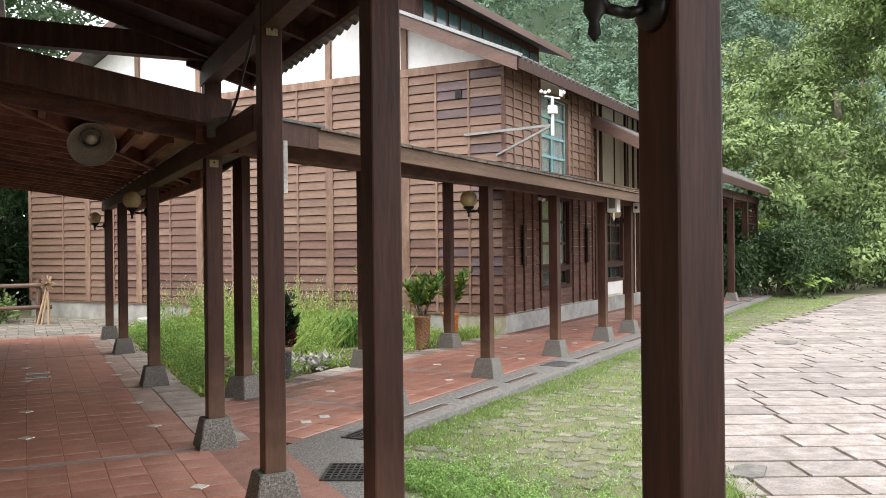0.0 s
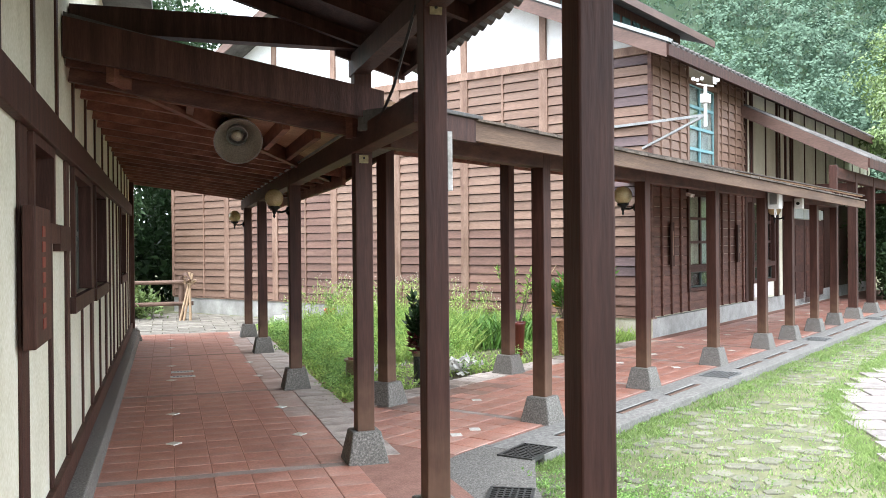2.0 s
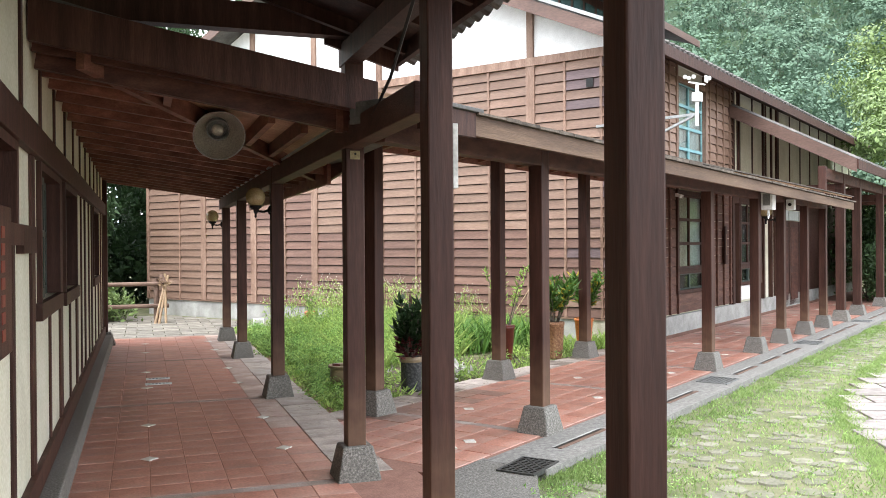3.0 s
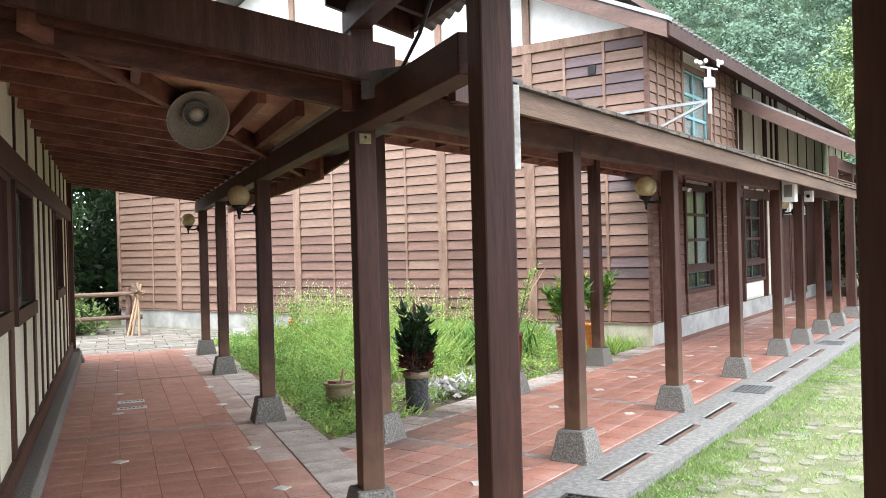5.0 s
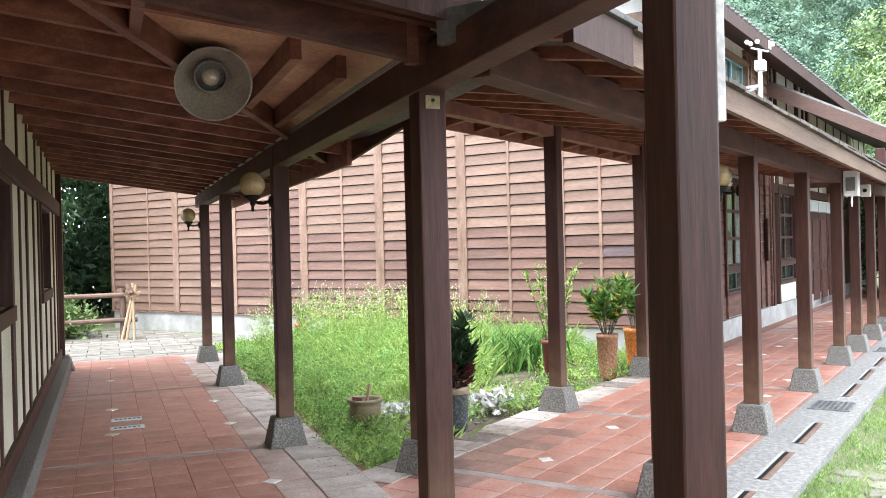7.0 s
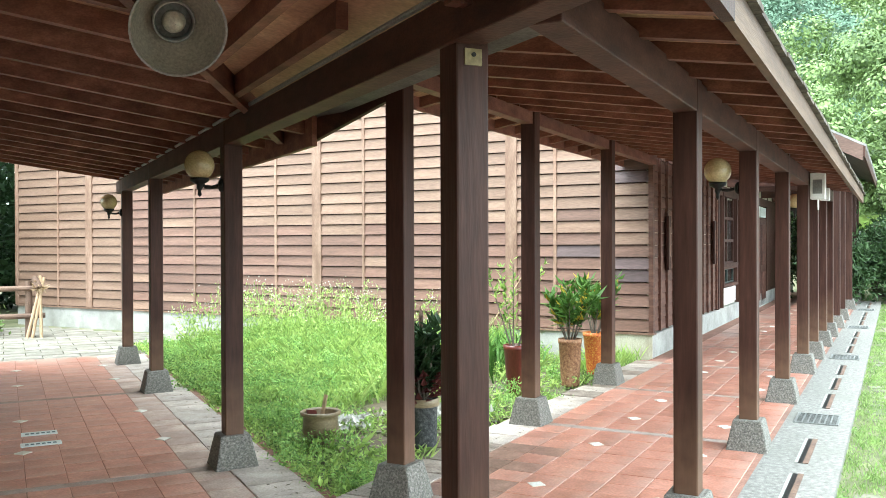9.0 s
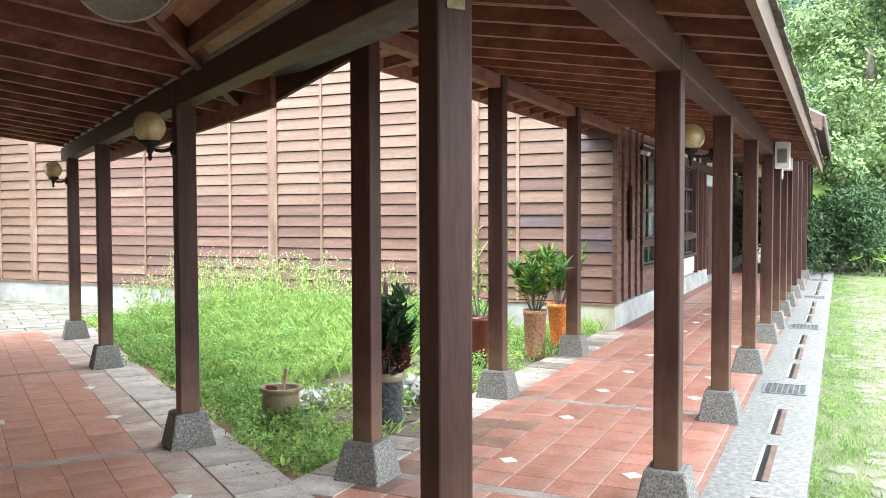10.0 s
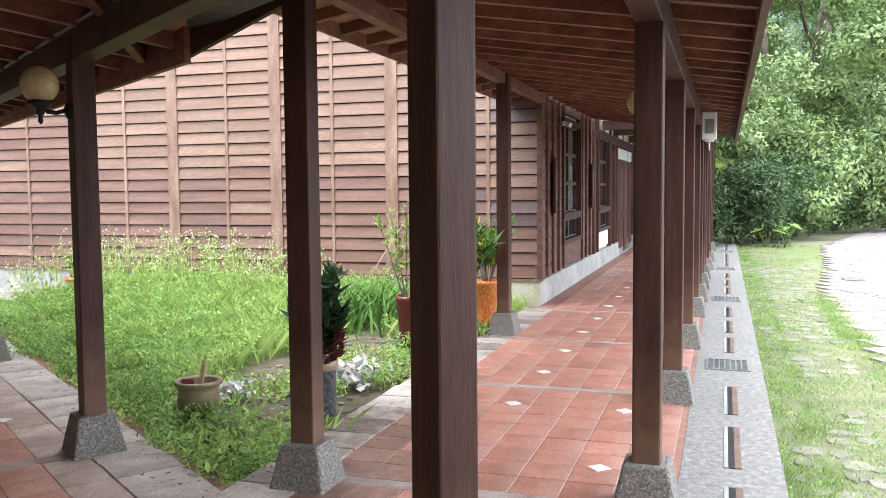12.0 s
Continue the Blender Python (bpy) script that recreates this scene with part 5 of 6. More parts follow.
for _ in range(230):
    u, v = rng.uniform(2.4, 4.25), rng.uniform(4.4, 8.3)
    b = wing(u, v, -0.05)
    if b.x < 1.9:
        continue
    h = rng.uniform(0.55, 1.0) * (0.75 if v > 7.8 or v < 5.0 else 1.0)
    top = b + Vector((rng.gauss(0, 0.17), rng.gauss(0, 0.17), h))
    s.tube(b, top, 0.004, 0.002, 4, False)
    for k in range(22):
        p = b.lerp(top, rng.uniform(0.2, 1.0)) + Vector((rng.gauss(0, 0.05), rng.gauss(0, 0.05), 0))
        d = rand_dir(rng, 0.3)
        leaf_quad(s, p, d, d.cross(Vector((0.1, 0.2, 1))).normalized(), rng.uniform(0.03, 0.08), rng.uniform(0.014, 0.034), 0.3)
    for k in range(5):
        d = rand_dir(rng, 0.4)
        leaf_quad(fl, top + d * rng.uniform(0, 0.09), d, d.cross(rand_dir(rng)).normalized(), 0.026, 0.021, 0.1)
solid("flowering_weeds", s, GRASS, "tall flowering weeds in front of the weatherboards", "weeds", "stuff")
solid("weed_flowers", fl, PINKWEED, "tiny pale flower heads on tall weeds", "flowers", "stuff")
# strap-leaved clump near the corner
s = Shape()
for _ in range(420):
    b = wing(2.7 + rng.gauss(0, 0.35), 3.6 + rng.gauss(0, 0.3), -0.05)
    t = rng.uniform(0, 6.283)
    d = Vector((math.cos(t) * 0.5, math.sin(t) * 0.5, 1)).normalized()
    side = d.cross(Vector((0, 0, 1))).normalized()
    L = rng.uniform(0.35, 0.62)
    m1, e = b + d * L * 0.6, b + d * L + Vector((math.cos(t), math.sin(t), -0.3)) * 0.12
    s.add([b - side * 0.012, b + side * 0.012, m1 + side * 0.014, m1 - side * 0.014, e], [(0, 1, 2, 3), (3, 2, 4)])
solid("strap_leaf_clump", s, LEAF_STRAP, "clump of long strap-shaped green leaves", "plant", "stuff")
s = Shape()
blades(s, rng, lambda: (*(wing(rng.uniform(3.2, 4.4), rng.uniform(1.95, 2.5), -0.04).xy), -0.04, 1.0), 500, 0.08, 0.25, 0.008, 0.8)
solid("verge_weeds", s, LEAF_BRIGHT, "low weeds at the foot of the plinth", "weeds", "stuff")

EDGE = [(2.2, 0.0), (3.2, 2.6), (3.75, 3.75), (4.25, 4.75), (4.8, 5.6), (5.5, 6.6), (6.3, 7.5), (7.3, 8.3), (8.6, 9.25), (10.5, 10.5), (12.5, 11.75), (14.2, 12.6), (20.5, 16.2), (36.5, 22.2), (60, 31)]


def edge_y(x):
    for (a, b), (c, d) in zip(EDGE, EDGE[1:]):
        if a <= x <= c:
            return b + (d - b) * (x - a) / (c - a)
    return EDGE[0][1] if x < EDGE[0][0] else EDGE[-1][1]


def lawn_place():
    f = rng.random() ** 1.7
    u, v = -5.5 + 23 * f, rng.uniform(-4.6, -0.6)
    b = wing(u, v)
    if b.y < edge_y(b.x) - 0.1 or b.x < 1.75:
        return None
    k = noise.noise(Vector((b.x * 1.1, b.y * 1.1, 3.0)))
    if k < 0.0 and rng.random() < 0.55:
        return None
    near = 0.8 if v < -0.85 else 1.0
    return (b.x, b.y, -0.065, (0.7 + 0.7 * max(0, k)) * near)


s = Shape()
blades(s, rng, lawn_place, 110000, 0.015, 0.042, 0.004, 1.4)
for _ in range(170):
    ku, kv = -3.2 + 20 * rng.random() ** 1.5, rng.uniform(-0.95, -0.62)
    if wing(ku, kv).x < 1.8:
        continue
    blades(s, rng, lambda: (*(wing(ku + rng.gauss(0, 0.1), min(-0.63, kv + rng.gauss(0, 0.05))).xy), -0.068, 1.0), 70, 0.015, 0.05, 0.0035, 1.3)
for _ in range(260):
    kx, ky = 2.2 + rng.random() ** 1.4 * 9, 0.0
    ky = edge_y(kx) - 0.16 + rng.gauss(0, 0.07)
    blades(s, rng, lambda: (kx + rng.gauss(0, 0.07), ky + rng.gauss(0, 0.07), -0.066, 1.0), 55, 0.02, 0.055, 0.0035, 1.3)
solid("lawn", s, LAWN, "thin patchy lawn between drain and paving", "grass", "stuff")
s = Shape()
for _ in range(12000):
    q = lawn_place()
    if q:
        d = rand_dir(rng, 0.6)
        leaf_quad(s, Vector((q[0], q[1], q[2] + 0.02)), d, d.cross(Vector((0.3, 0.1, 1))).normalized(), rng.uniform(0.015, 0.04), 0.013, 0.2)
for _ in range(240):
    b = Vector((2.05 + abs(rng.gauss(0, 0.42)), 4.35 + rng.gauss(0, 0.6), 0))
    if (WING.inverted() @ b).y < -0.72 and b.y > edge_y(b.x):
        lobes(s, rng, (b.x, b.y, -0.05), (0.09, 0.09, 0.07), 60, rng.uniform(0.02, 0.035), 0.4, 0.8, 0.3, 5, 0.4)
for _ in range(420):
    q = lawn_place()
    if q:
        lobes(s, rng, (q[0], q[1], -0.055), (0.1, 0.1, 0.03), 45, rng.uniform(0.014, 0.026), 0.45, 0.8, 0.2, 5, 0.4)
solid("lawn_weeds", s, LEAF_MID, "broad-leaved weeds in the lawn", "weeds", "stuff")


def tree(name, label, x, y, h, r, n, leaf, mat, seed, low=0.25, group="trees"):
    """Tapered trunk, limbs that fork, and a crown of leaves gathered in uneven clumps."""
    g = random.Random(seed)
    t = thing(name, label, "tree", group, pose(x, y, -0.1))
    tr, cr = Shape(), Shape()
    pts = [Vector((0, 0, 0))]
    for i in range(4):
        pts.append(pts[-1] + Vector((g.gauss(0, 0.04 * h), g.gauss(0, 0.04 * h), h * 0.16)))
    for i, (a, b) in enumerate(zip(pts, pts[1:])):
        tr.tube(a, b, 0.028 * h * (1 - 0.17 * i), 0.028 * h * (1 - 0.17 * (i + 1)), 8)
    clumps = []
    for i in range(36):
        a = g.uniform(0, 6.283)
        rad = r * math.sqrt(g.uniform(0.05, 1))
        z = h * (low + (1 - low) * g.random())
        rad *= 0.45 + 0.75 * math.sin(math.pi * min(0.95, max(0.12, (z / h - low) / (1 - low) * 0.8 + 0.15)))
        c = Vector((rad * math.cos(a), rad * math.sin(a), z))
        clumps.append(c)
        k = pts[min(4, 1 + int(z / h * 4))]
        if i % 2 == 0 and rad < 0.7 * r and z < 0.75 * h:
            mid = k.lerp(c, 0.5) + Vector((0, 0, -0.03 * h))
            tr.tube(k, mid, 0.009 * h, 0.006 * h, 6)
            tr.tube(mid, c, 0.006 * h, 0.002 * h, 6)
    per = n // len(clumps)
    for c in clumps:
        q = r * g.uniform(0.18, 0.36)
        lobes(cr, g, c, (q, q, q * g.uniform(0.55, 0.85)), int(per * 1.7), leaf * 0.8, 0.55, 0.35, 0.72, 12, 2.4)
    part("trunk", tr, BARK, t, smooth=True)
    part("crown", cr, mat, t)
    return t


TREES = [(21.8, 19.6, 5.0, 2.6, 9000, 0.22, LEAF), (28.5, 21.9, 11.5, 4.6, 26000, 0.23, LEAF), (33.5, 24.2, 14.5, 5.5, 26000, 0.25, LEAF),
         (39.5, 27.0, 15.5, 5.5, 18000, 0.28, LEAF), (28.0, 19.9, 5.0, 2.8, 8000, 0.24, LEAF), (34.0, 21.8, 6.5, 3.2, 8000, 0.26, LEAF),
         (45.0, 26.5, 13.0, 5.0, 12000, 0.3, LEAF), (45.0, 33.0, 18.0, 6.5, 14000, 0.34, LEAF)]
for i, (x, y, h, r, n, leaf, mat) in enumerate(TREES):
    tree("tree", "dense broadleaf tree with a full green crown beside the path", x, y, h, r, n, leaf, mat, 40 + i, 0.12)
for i, (x, y, h, r, n) in enumerate(((-3.9, 25.2, 7.5, 2.9, 9000), (1.0, 27.5, 9.5, 3.2, 7000), (-5.0, 30.0, 13.0, 4.5, 8000), (-2.9, 22.6, 4.2, 1.7, 6000))):
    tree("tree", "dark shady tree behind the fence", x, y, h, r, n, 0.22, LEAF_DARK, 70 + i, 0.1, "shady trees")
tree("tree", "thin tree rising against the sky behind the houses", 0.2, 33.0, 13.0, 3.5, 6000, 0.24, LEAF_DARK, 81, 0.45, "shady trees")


def shrub(name, label, x, y, r, h, n, leaf, mat, seed, width=0.35):
    g = random.Random(seed)
    t = thing(name, label, "shrub", "undergrowth", pose(x, y, -0.08))
    cr, st = Shape(), Shape()
    for i in range(7):
        a = g.uniform(0, 6.283)
        c = Vector((r * 0.6 * math.cos(a) * g.random(), r * 0.6 * math.sin(a) * g.random(), h * g.uniform(0.3, 0.75)))
        st.tube((0, 0, 0), c, 0.025, 0.008, 5)
        lobes(cr, g, c, (r * 0.6, r * 0.6, h * 0.36), n // 7, leaf, width, 0.3, 0.25, 9, 0.6)
    part("stems", st, BARK, t)
    part("leaves", cr, mat, t)


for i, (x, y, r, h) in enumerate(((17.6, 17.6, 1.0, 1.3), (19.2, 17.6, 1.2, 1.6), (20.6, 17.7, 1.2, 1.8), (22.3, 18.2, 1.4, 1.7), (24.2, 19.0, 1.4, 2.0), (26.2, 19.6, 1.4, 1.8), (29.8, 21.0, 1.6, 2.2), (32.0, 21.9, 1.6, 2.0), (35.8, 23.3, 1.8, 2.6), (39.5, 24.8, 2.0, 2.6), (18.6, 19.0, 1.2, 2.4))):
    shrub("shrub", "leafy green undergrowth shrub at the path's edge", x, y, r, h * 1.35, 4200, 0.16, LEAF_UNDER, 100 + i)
for i, (x, y, r, h) in enumerate(((-2.4, 20.6, 1.0, 0.9), (-0.9, 20.5, 1.0, 0.8), (-1.3, 21.3, 0.8, 1.0), (-3.8, 20.8, 1.0, 1.1))):
    shrub("shrub", "low green shrub behind the rail fence", x, y, r, h, 1800, 0.13, LEAF, 130 + i, 0.5)
s = Shape()
g = random.Random(61)
for i in range(150):
    lobes(s, g, (g.uniform(-16, 2.4), g.uniform(25.5, 33), 0.2 + 7.5 * g.random() ** 1.3), (1.7, 1.3, 1.3), 330, 0.26, 0.6, 0.2, 0.2, 8, 0.6)
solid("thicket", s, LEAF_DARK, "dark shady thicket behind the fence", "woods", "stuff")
# large-leaved plants by the end of the drain
for i, (x, y, h, L) in enumerate(((19.3, 16.9, 0.7, 0.34), (20.0, 16.8, 0.6, 0.3))):
    g = random.Random(150 + i)
    t = thing("taro_plant", "plant with a few large heart-shaped green leaves", "plant", "", pose(x, y, -0.07))
    for k in range(8):
        a = g.uniform(0, 6.283)
        tip = Vector((0.45 * h * math.cos(a), 0.45 * h * math.sin(a), h * g.uniform(0.6, 1.0)))
        part("stem", Shape().tube((0, 0, 0), tip, 0.012, 0.006, 5), LEAF, t)
        d = Vector((math.cos(a), math.sin(a), -0.35)).normalized()
        side = d.cross(Vector((0, 0, 1))).normalized()
        p = tip - d * L * 0.2
        part("leaf", Shape().add([p + d * L * 0.1, p + side * L * 0.32 - d * L * 0.08, p + side * L * 0.4 + d * L * 0.3, p + d * L, p - side * L * 0.4 + d * L * 0.3, p - side * L * 0.32 - d * L * 0.08], [(0, 1, 2, 3), (0, 3, 4, 5)]), LEAF_BRIGHT, t)
# banana plant behind the roof's end
banana = thing("banana_plant", "banana plant with a few broad bright green leaves", "plant", m=pose(20.616, 19.37, -0.07))
g = random.Random(77)
part("stem", Shape().tube((0, 0, 0), (0.05, 0.02, 2.496 - 0.6), 0.1, 0.06, 12), LEAF_STRAP, banana, smooth=True)
for k in range(6):
    a = -2.2 + k * 1.05
    d, side = Vector((math.cos(a), math.sin(a), 0)), Vector((-math.sin(a), math.cos(a), 0))
    base, L = Vector((0.05, 0.02, 2.496 - 0.62)), g.uniform(1.1, 1.5)
    spine = [base + d * L * f + Vector((0, 0, L * (0.9 * f - 0.75 * f * f))) for f in (0, 0.15, 0.35, 0.6, 0.8, 1.0)]
    wide = [0.03, 0.16, 0.24, 0.23, 0.15, 0.01]
    verts = [q for p, w in zip(spine, wide) for q in (p - side * w + Vector((0, 0, 0.1 * w)), p, p + side * w + Vector((0, 0, 0.1 * w)))]
    part("leaf", Shape().add(verts, [(3 * i + j, 3 * i + j + 1, 3 * i + j + 4, 3 * i + j + 3) for i in range(5) for j in (0, 1)]), LEAF_BRIGHT, banana, "broad bright green leaf", smooth=True)
# wooded hillside beyond
hill, hx, hy = Shape(), 34, 14
def hill_z(a, d):
    rise = max(0.0, d - 55) * 0.52
    return rise * (0.75 + 0.35 * math.sin(a * 2.3 + 0.6)) + 6 * noise.noise(Vector((math.sin(a) * d * 0.02, math.cos(a) * d * 0.02, 0))) - 1
for j in range(hy):
    d = 50 + 15 * j
    for i in range(hx):
        a = radians(24 + 62 * i / (hx - 1))
        hill.v.append((d * math.sin(a), d * math.cos(a), hill_z(a, d)))
for j in range(hy - 1):
    for i in range(hx - 1):
        k = j * hx + i
        hill.f.append((k, k + hx, k + hx + 1, k + 1))
# LEAF_DARK on the slope paints shade into the gaps between crowns.
solid("hillside", hill, LEAF_DARK, "steep wooded hillside", "hill", "structure", smooth=True)
s = Shape()
rng = random.Random(33)
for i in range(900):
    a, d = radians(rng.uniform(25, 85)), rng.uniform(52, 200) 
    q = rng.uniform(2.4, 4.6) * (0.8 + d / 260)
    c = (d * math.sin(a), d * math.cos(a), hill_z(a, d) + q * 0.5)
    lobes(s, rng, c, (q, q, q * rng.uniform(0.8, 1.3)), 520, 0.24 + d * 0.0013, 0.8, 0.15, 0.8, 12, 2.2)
solid("hillside_woods", s, LEAF_FAR, "far wooded hillside with haze tinted into its crowns", "woods", "stuff")

# ---- pieces: floor tiles, weatherboards, paving ----
def tile_mesh(w, l, mat, name="tile", t=0.016, g=0.0022):
    b = 0.003
    x, y = w / 2 - g, l / 2 - g
    s = Shape().add([(-x, -y, -t), (x, -y, -t), (x, y, -t), (-x, y, -t), (-x, -y, -b), (x, -y, -b), (x, y, -b), (-x, y, -b), (-x + b, -y + b, 0), (x - b, -y + b, 0), (x - b, y - b, 0), (-x + b, y - b, 0)],
                    [(0, 1, 5, 4), (1, 2, 6, 5), (2, 3, 7, 6), (3, 0, 4, 7), (4, 5, 9, 8), (5, 6, 10, 9), (6, 7, 11, 10), (7, 4, 8, 11), (8, 9, 10, 11)])
    return s.mesh(name, mat), s


BOARD_STEP = 0.161
TW = 0.2403
rng = random.Random(5)
tw = thing("floor_tiles", "worn terracotta floor tiles with small white diamond inlays", "tiles", kind="structure")
DAMP = material("damp dirty terracotta", [(0.15, 0.078, 0.058), (0.22, 0.12, 0.09), (0.32, 0.19, 0.148)], 9, (1, 1, 1), 0.35, 0.15, 60, vary=0.2)
te = thing("floor_tiles", "worn terracotta floor tiles with small white diamond inlays", "tiles", m=WING, kind="structure")
rest_w, rest_e = Shape(), Shape()
dia = Shape().add([(0.06, 0, -0.01), (0, 0.06, -0.01), (-0.06, 0, -0.01), (0, -0.06, -0.01), (0.06, 0, 0.0035), (0, 0.06, 0.0035), (-0.06, 0, 0.0035), (0, -0.06, 0.0035)],
                  [(4, 5, 6, 7), (0, 1, 5, 4), (1, 2, 6, 5), (2, 3, 7, 6), (3, 0, 4, 7)]).mesh("inlay", DIAMOND)
band_w, band_e = Shape(), Shape()
BANDS_W = [-4.1, -0.9, 2.83, 6.13, 9.43, 12.73, 15.95]
count = 0
for y0, y1 in zip(BANDS_W, BANDS_W[1:]):
    band_w.box(-0.63, y1 - 0.05, -0.02, 1.15, y1 + 0.05, -0.001)
    rows = round((y1 - y0 - 0.1) / TW)
    L = (y1 - y0 - 0.1) / rows
    me, sh = tile_mesh(TW, L, TERRA)
    edge_me = tile_mesh(TW, L, SLAB_PINK, "slab")[0]
    for r in range(rows):
        cy = y0 + 0.05 + (r + 0.5) * L
        for c in range(7):
            cx = -0.145 - 2 * TW + (c + 0.5) * TW
            if c == 6 and cy > 8.0:
                piece("slab", edge_me, tw, pose(cx, cy, rng.uniform(-0.003, 0.001), 0, 0, rng.uniform(-0.5, 0.5)))
            elif count < 300 and 4.4 < cy < 14.5:
                piece("tile", me, tw, pose(cx, cy, rng.uniform(-0.0015, 0.0015), rng.uniform(-0.15, 0.15), rng.uniform(-0.15, 0.15)))
                count += 1
            else:
                rest_w.add([(x + cx, y + cy, z) for x, y, z in sh.v], sh.f)
    for r in (4, rows - 4):
        for cx in (-0.145, 0.815):
            piece("inlay", dia, tw, pose(cx, y0 + 0.05 + r * L, 0.002))
BANDS_E = [-3.5, -2.12, 0.12, 2.08, 4.08, 6.1, 8.1, 10.1, 12.1, 14.1, 16.1]
count = 0
for u0, u1 in zip(BANDS_E, BANDS_E[1:]):
    band_e.box(u1 - 0.05, -0.1, -0.02, u1 + 0.05, 1.6, -0.001)
    rows = round((u1 - u0 - 0.1) / 0.245)
    L = (u1 - u0 - 0.1) / rows
    me, sh = tile_mesh(L, 0.243, TERRA)
    damp = tile_mesh(L, 0.243, DAMP)[0]
    for r in range(rows):
        cu = u0 + 0.05 + (r + 0.5) * L
        for c in range(7):
            cv = -0.08 + (c + 0.5) * 0.243
            if wing(cu, cv).x < 1.3:
                continue
            if count < 300 and -3.4 < cu < 9:
                dirty = -2.4 < cu < -0.6 and cv > 1.25 and rng.random() < 0.8
                piece("tile", damp if dirty else me, te, pose(cu, cv, rng.uniform(-0.0015, 0.0015), rng.uniform(-0.15, 0.15), rng.uniform(-0.15, 0.15)))
                count += 1
            else:
                rest_e.add([(x + cu, y + cv, z) for x, y, z in sh.v], sh.f)
    for r in (2, rows - 2):
        for cv in (0.28, 1.02):
            if wing(u0, cv).x > 1.2:
                piece("inlay", dia, te, pose(u0 + 0.05 + r * L, cv, 0.002))
tagged(part("far_tiles", rest_w, TERRAJ, tw), kind="stuff")
tagged(part("far_tiles", rest_e, TERRAJ, te), kind="stuff")
part("band", band_w, BANDSTONE, tw, "worn mortar strip across the tiles")
part("band", band_e, BANDSTONE, te, "worn mortar strip across the tiles")

# weatherboards of the gable
cuts = sorted([(v, 0.085) for v in WIDE] + [(v, 0.022) for v in THIN] + [(GV0, 0.015), (GV1, 0.06)])
rest = Shape()
for (va, wa), (vb, wb) in zip(cuts, cuts[1:]):
    v0, v1 = va + wa, vb - wb
    sh = Shape().hexa([(-0.036, v0, 0.014), (0.014, v0, 0.014), (0.014, v1, 0.014), (-0.036, v1, 0.014), (-0.01, v0, 0.161), (0.014, v0, 0.161), (0.014, v1, 0.161), (-0.01, v1, 0.161)])
    faded, kept_shaded, dark = (sh.mesh("board", mat) for mat in (BOARD, BOARD_KEPT_SHADED, BOARD_PLUM))
    line = (7 if v0 < 8 else 12) + rng.randrange(3)                 # courses still stained; the extra ones from v 8 on paint in shade
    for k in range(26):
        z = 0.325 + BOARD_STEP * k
        me = kept_shaded if k <= line and rng.random() < 0.9 else faded
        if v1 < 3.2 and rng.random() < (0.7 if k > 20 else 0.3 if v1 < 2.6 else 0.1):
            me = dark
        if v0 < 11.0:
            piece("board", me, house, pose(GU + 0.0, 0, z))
        else:
            rest.add([(x + GU, y, zz + z) for x, y, zz in sh.v], sh.f)
# Added dark backing that paints the shadow line into each gap between boards.
part("sheathing", Shape().box(GU + 0.016, GV0 + 0.062, 0.325, GU + 0.058, GV1 - 0.062, 4.52), DARK, house)
tagged(part("upper_cladding", rest, BOARD, house), kind="stuff")

# stone paving of the yard, in slightly bowed courses
paving = thing("yard_paving", "pale rectangular paving stones laid in courses", "paving", kind="structure")
rest = Shape()
rng = random.Random(12)
stones = {}
for w in (0.6, 0.74, 0.88, 1.02):
    stones[w] = tile_mesh(w, 0.41, STONE, "paving_stone", 0.05, 0.018)
made = 0


def in_yard(x, y):
    return 2.3 < x < 40 and edge_y(x) - 9.5 - 0.1 * x < y < edge_y(x) - 0.12


ax, ay = math.cos(radians(-26)), math.sin(radians(-26))
for r in range(96):
    base = (2.6 + 0.41 * r * -ay, -3.0 + 0.41 * r * ax)
    q = -9 + rng.uniform(0, 0.5)
    while q < 20:
        w = rng.choice((0.6, 0.74, 0.88, 1.02))
        a, b, q = q, q + w, q + w
        inside = [k for k in range(11) if in_yard(base[0] + (a + (b - a) * k / 10) * ax, base[1] + (a + (b - a) * k / 10) * ay)]
        if len(inside) < 3:
            continue
        a, b = a + w * inside[0] / 10, a + w * inside[-1] / 10
        x, y = base[0] + (a + b) / 2 * ax, base[1] + (a + b) / 2 * ay
        m = pose(x, y, -0.045 + rng.uniform(-0.003, 0.003), rng.uniform(-0.15, 0.15), rng.uniform(-0.15, 0.15), -26 + rng.uniform(-0.4, 0.4))
        me, sh = stones[w] if len(inside) == 11 else tile_mesh(b - a, 0.41, STONE, "paving_stone", 0.05, 0.018)
        if made < 300 and 3.0 < x < 9.5:
            piece("paving_stone", me, paving, m)
            made += 1
        else:
            rest.add([m @ Vector(p) for p in sh.v], sh.f)
bed = Shape()
for (x0, y0), (x1, y1) in zip(EDGE, EDGE[1:-1]):
    bed.hexa([(x0, y0 - 11 - 0.1 * x0, -0.09), (x1, y1 - 11 - 0.1 * x1, -0.09), (x1, y1 - 0.2, -0.09), (x0, y0 - 0.2, -0.09), (x0, y0 - 11 - 0.1 * x0, -0.063), (x1, y1 - 11 - 0.1 * x1, -0.063), (x1, y1 - 0.2, -0.063), (x0, y0 - 0.2, -0.063)])
part("joint_bed", bed, EARTH, paving, "dark earth in the joints")
tagged(part("far_stones", rest, STONEJ, paving), kind="stuff")
# rough stones in the lawn
s = Shape()
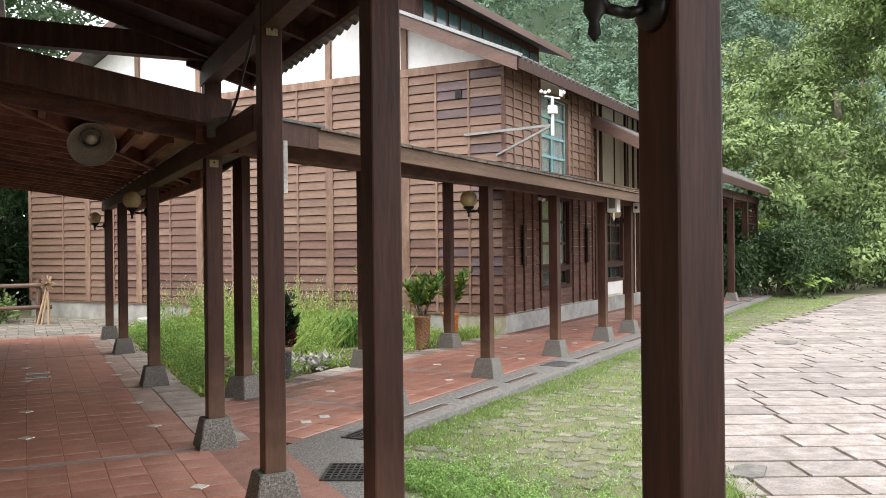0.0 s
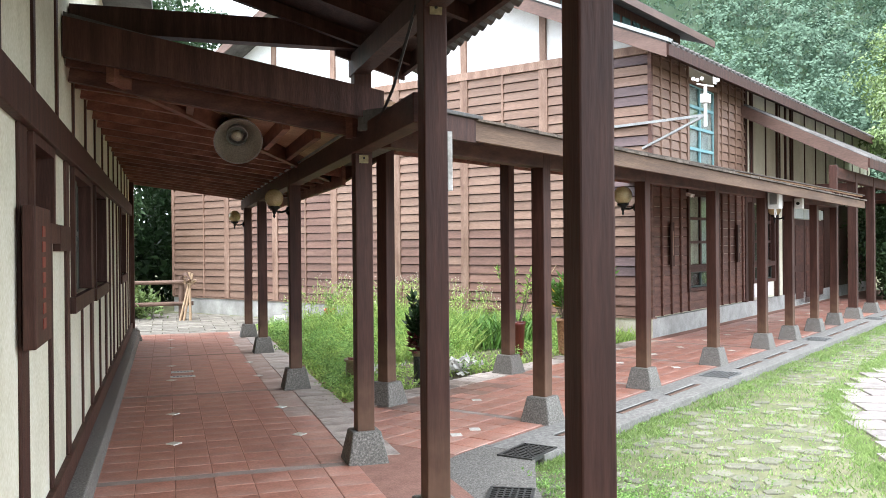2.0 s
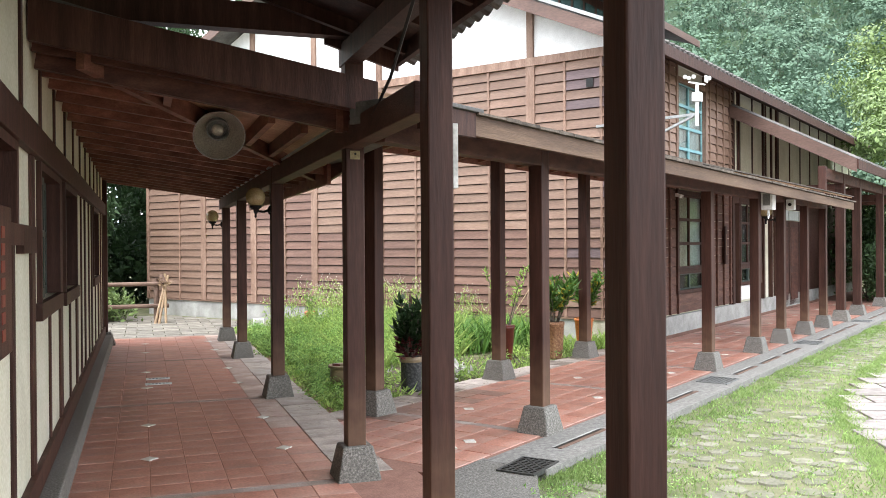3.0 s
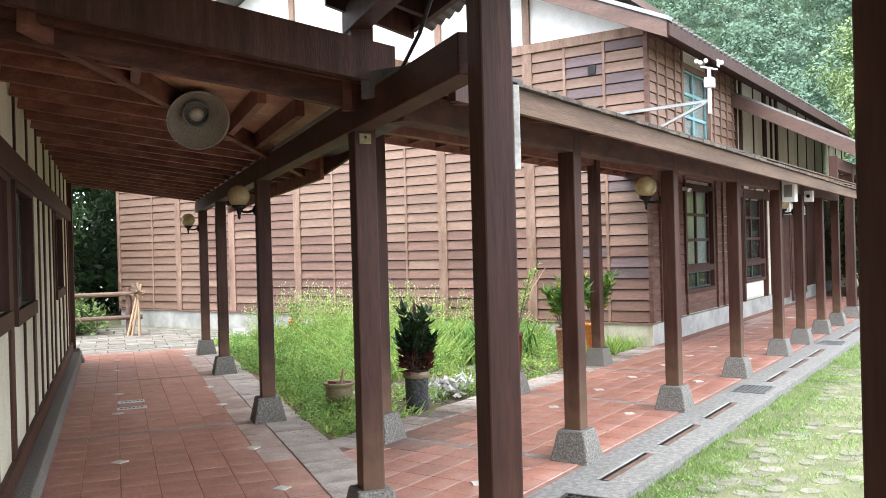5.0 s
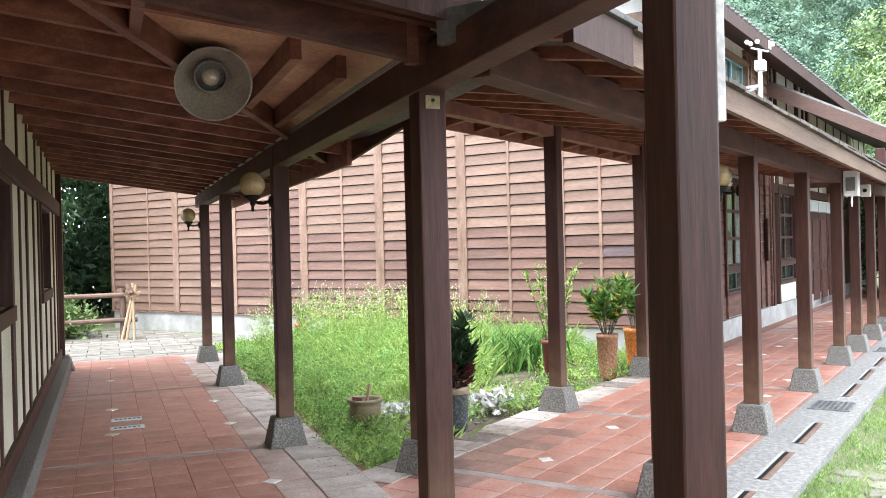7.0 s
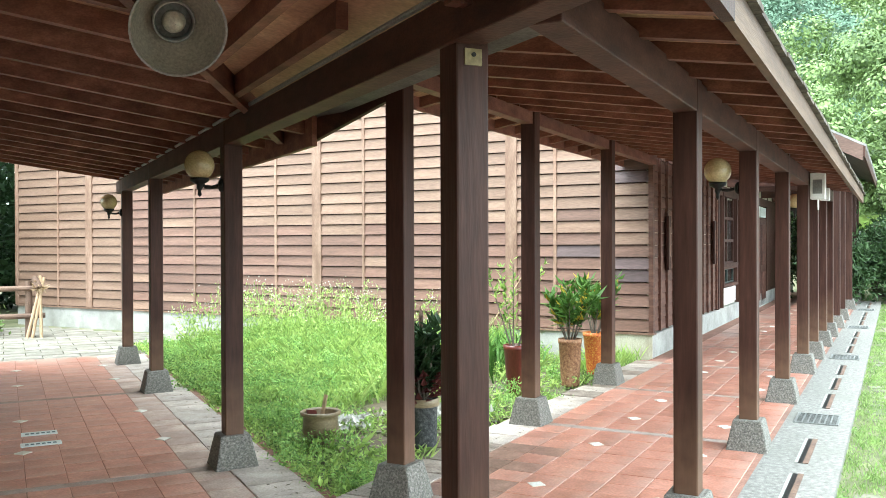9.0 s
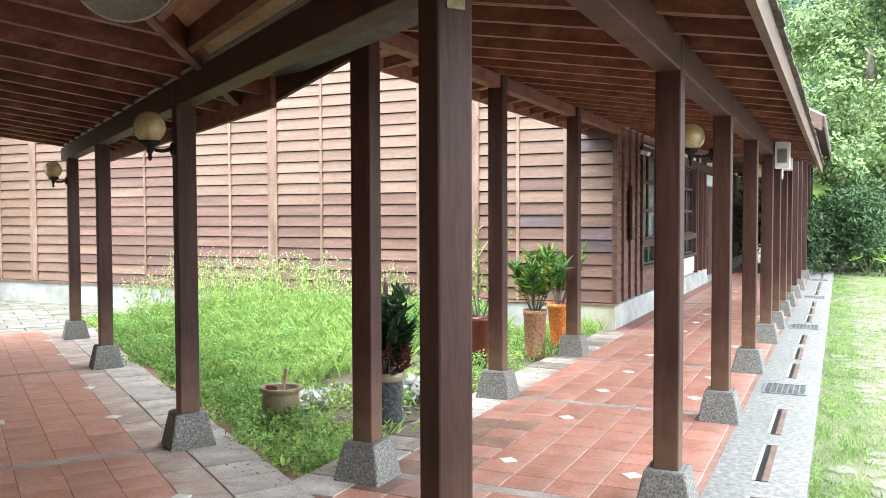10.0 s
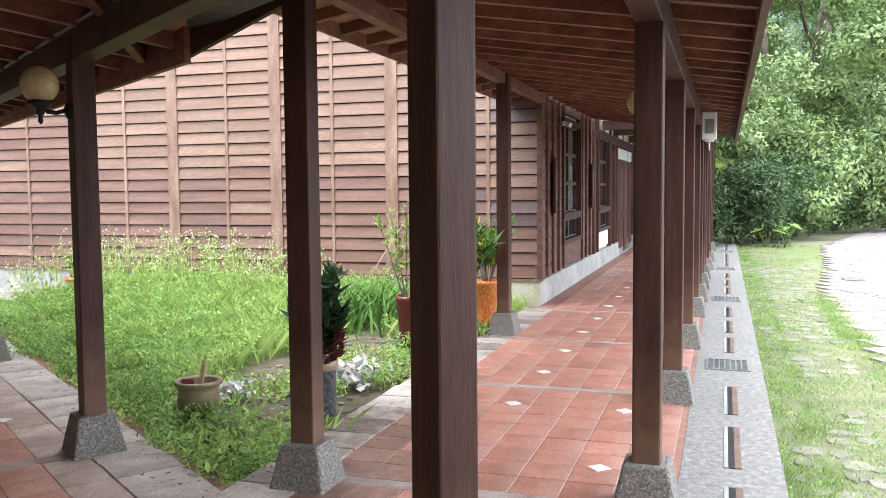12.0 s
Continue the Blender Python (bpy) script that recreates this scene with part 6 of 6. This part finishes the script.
for k in range(1500):
    u, v = -5.2 + 0.235 * (k % 75) + rng.uniform(-0.05, 0.05), -4.2 + 0.19 * (k // 75) + rng.uniform(-0.04, 0.04)
    b = wing(u, v)
    if v > -0.75 or noise.noise(Vector((b.x * 1.1, b.y * 1.1, 3.0))) > 0.2 or rng.random() < 0.15:
        continue
    if b.x < 1.9 or b.y < edge_y(b.x):
        continue
    n, r0, top = 7, rng.uniform(0.08, 0.125), -0.06 + rng.uniform(-0.004, 0.004)
    ring = [(r0 * rng.uniform(0.75, 1.15) * math.cos(6.283 * i / n), r0 * rng.uniform(0.6, 0.95) * math.sin(6.283 * i / n)) for i in range(n)]
    s.add([(b.x + p, b.y + q, -0.075) for p, q in ring] + [(b.x + 0.9 * p, b.y + 0.9 * q, top) for p, q in ring], [(i, (i + 1) % n, n + (i + 1) % n, n + i) for i in range(n)] + [tuple(range(n, 2 * n))])
solid("lawn_stones", s, COBBLE, "worn cobbles showing through the thin lawn", "stones", "stuff")
# paved strip behind the west walkway
back = thing("back_paving", "grey stone slabs behind the walkway", "paving", kind="structure")
me, sh = tile_mesh(0.48, 0.36, SLAB_SHADED, "slab", 0.05, 0.006)
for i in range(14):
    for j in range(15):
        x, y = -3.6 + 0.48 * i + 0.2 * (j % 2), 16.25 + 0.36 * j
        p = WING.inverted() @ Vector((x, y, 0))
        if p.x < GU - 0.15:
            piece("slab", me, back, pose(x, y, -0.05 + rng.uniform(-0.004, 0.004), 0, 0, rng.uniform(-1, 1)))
edging = thing("garden_edging", "worn grey paving slabs edging the courtyard bed", "paving", kind="structure")
me, sh = tile_mesh(0.36, 0.29, SLAB, "slab", 0.03, 0.005)
for i in range(-6, 27):
    piece("slab", me, edging, pose(1.233 + rng.uniform(-0.004, 0.004), 8.15 + i * 0.29, 0.003 + rng.uniform(-0.003, 0.003), 0, 0, rng.uniform(-1, 1)))
me, dirty = (tile_mesh(0.31, 0.36, mat, "slab", 0.03, 0.007)[0] for mat in (SLAB, BANDSTONE_PIECE))
for i in range(22):
    p = wing(-2.45 + i * 0.31, 1.79)
    piece("slab", dirty if rng.random() < 0.45 else me, edging, pose(p.x, p.y, 0.003 + rng.uniform(-0.004, 0.006), rng.uniform(-0.8, 0.8), 0, 35.1 + rng.uniform(-2, 2)))
s = Shape()
for _ in range(260):
    along = rng.random()
    p = Vector((1.3 + rng.gauss(0, 0.1), 8.0 + 6.5 * along, 0)) if rng.random() < 0.5 else wing(-2.3 + 5 * along, 1.8 + rng.gauss(0, 0.1))
    t = rng.uniform(0, 6.283)
    d = Vector((math.cos(t), math.sin(t), rng.uniform(0, 0.15))).normalized()
    leaf_quad(s, Vector((p.x, p.y, 0.012)), d, d.cross(Vector((0, 0, 1))).normalized(), rng.uniform(0.02, 0.06), rng.uniform(0.008, 0.022), -0.05)
solid("fallen_leaves", s, EARTH, "dry leaves and scraps of soil on the edging slabs", "leaves", "stuff")
for x, y, a, w, d in ((10.3, 9.15, 30, 0.3, 0.2), (13.3, 11.5, 30, 0.3, 0.2), (4.17, 3.9, 30, 0.2, 0.13)):
    p = thing("cover_slab", "rough grey cover slab set in the paving", "cover", "cover slabs", pose(x, y, -0.04, 0, 0, a))
    ring = [(w * rng.uniform(0.85, 1.1) * math.cos(q), d * rng.uniform(0.85, 1.1) * math.sin(q)) for q in (0.5, 1.2, 2.5, 3.6, 4.2, 5.7)]
    part("slab", Shape().prism(ring, -0.03, 0.008), ROUGHSLAB, p, bevel=0.006)
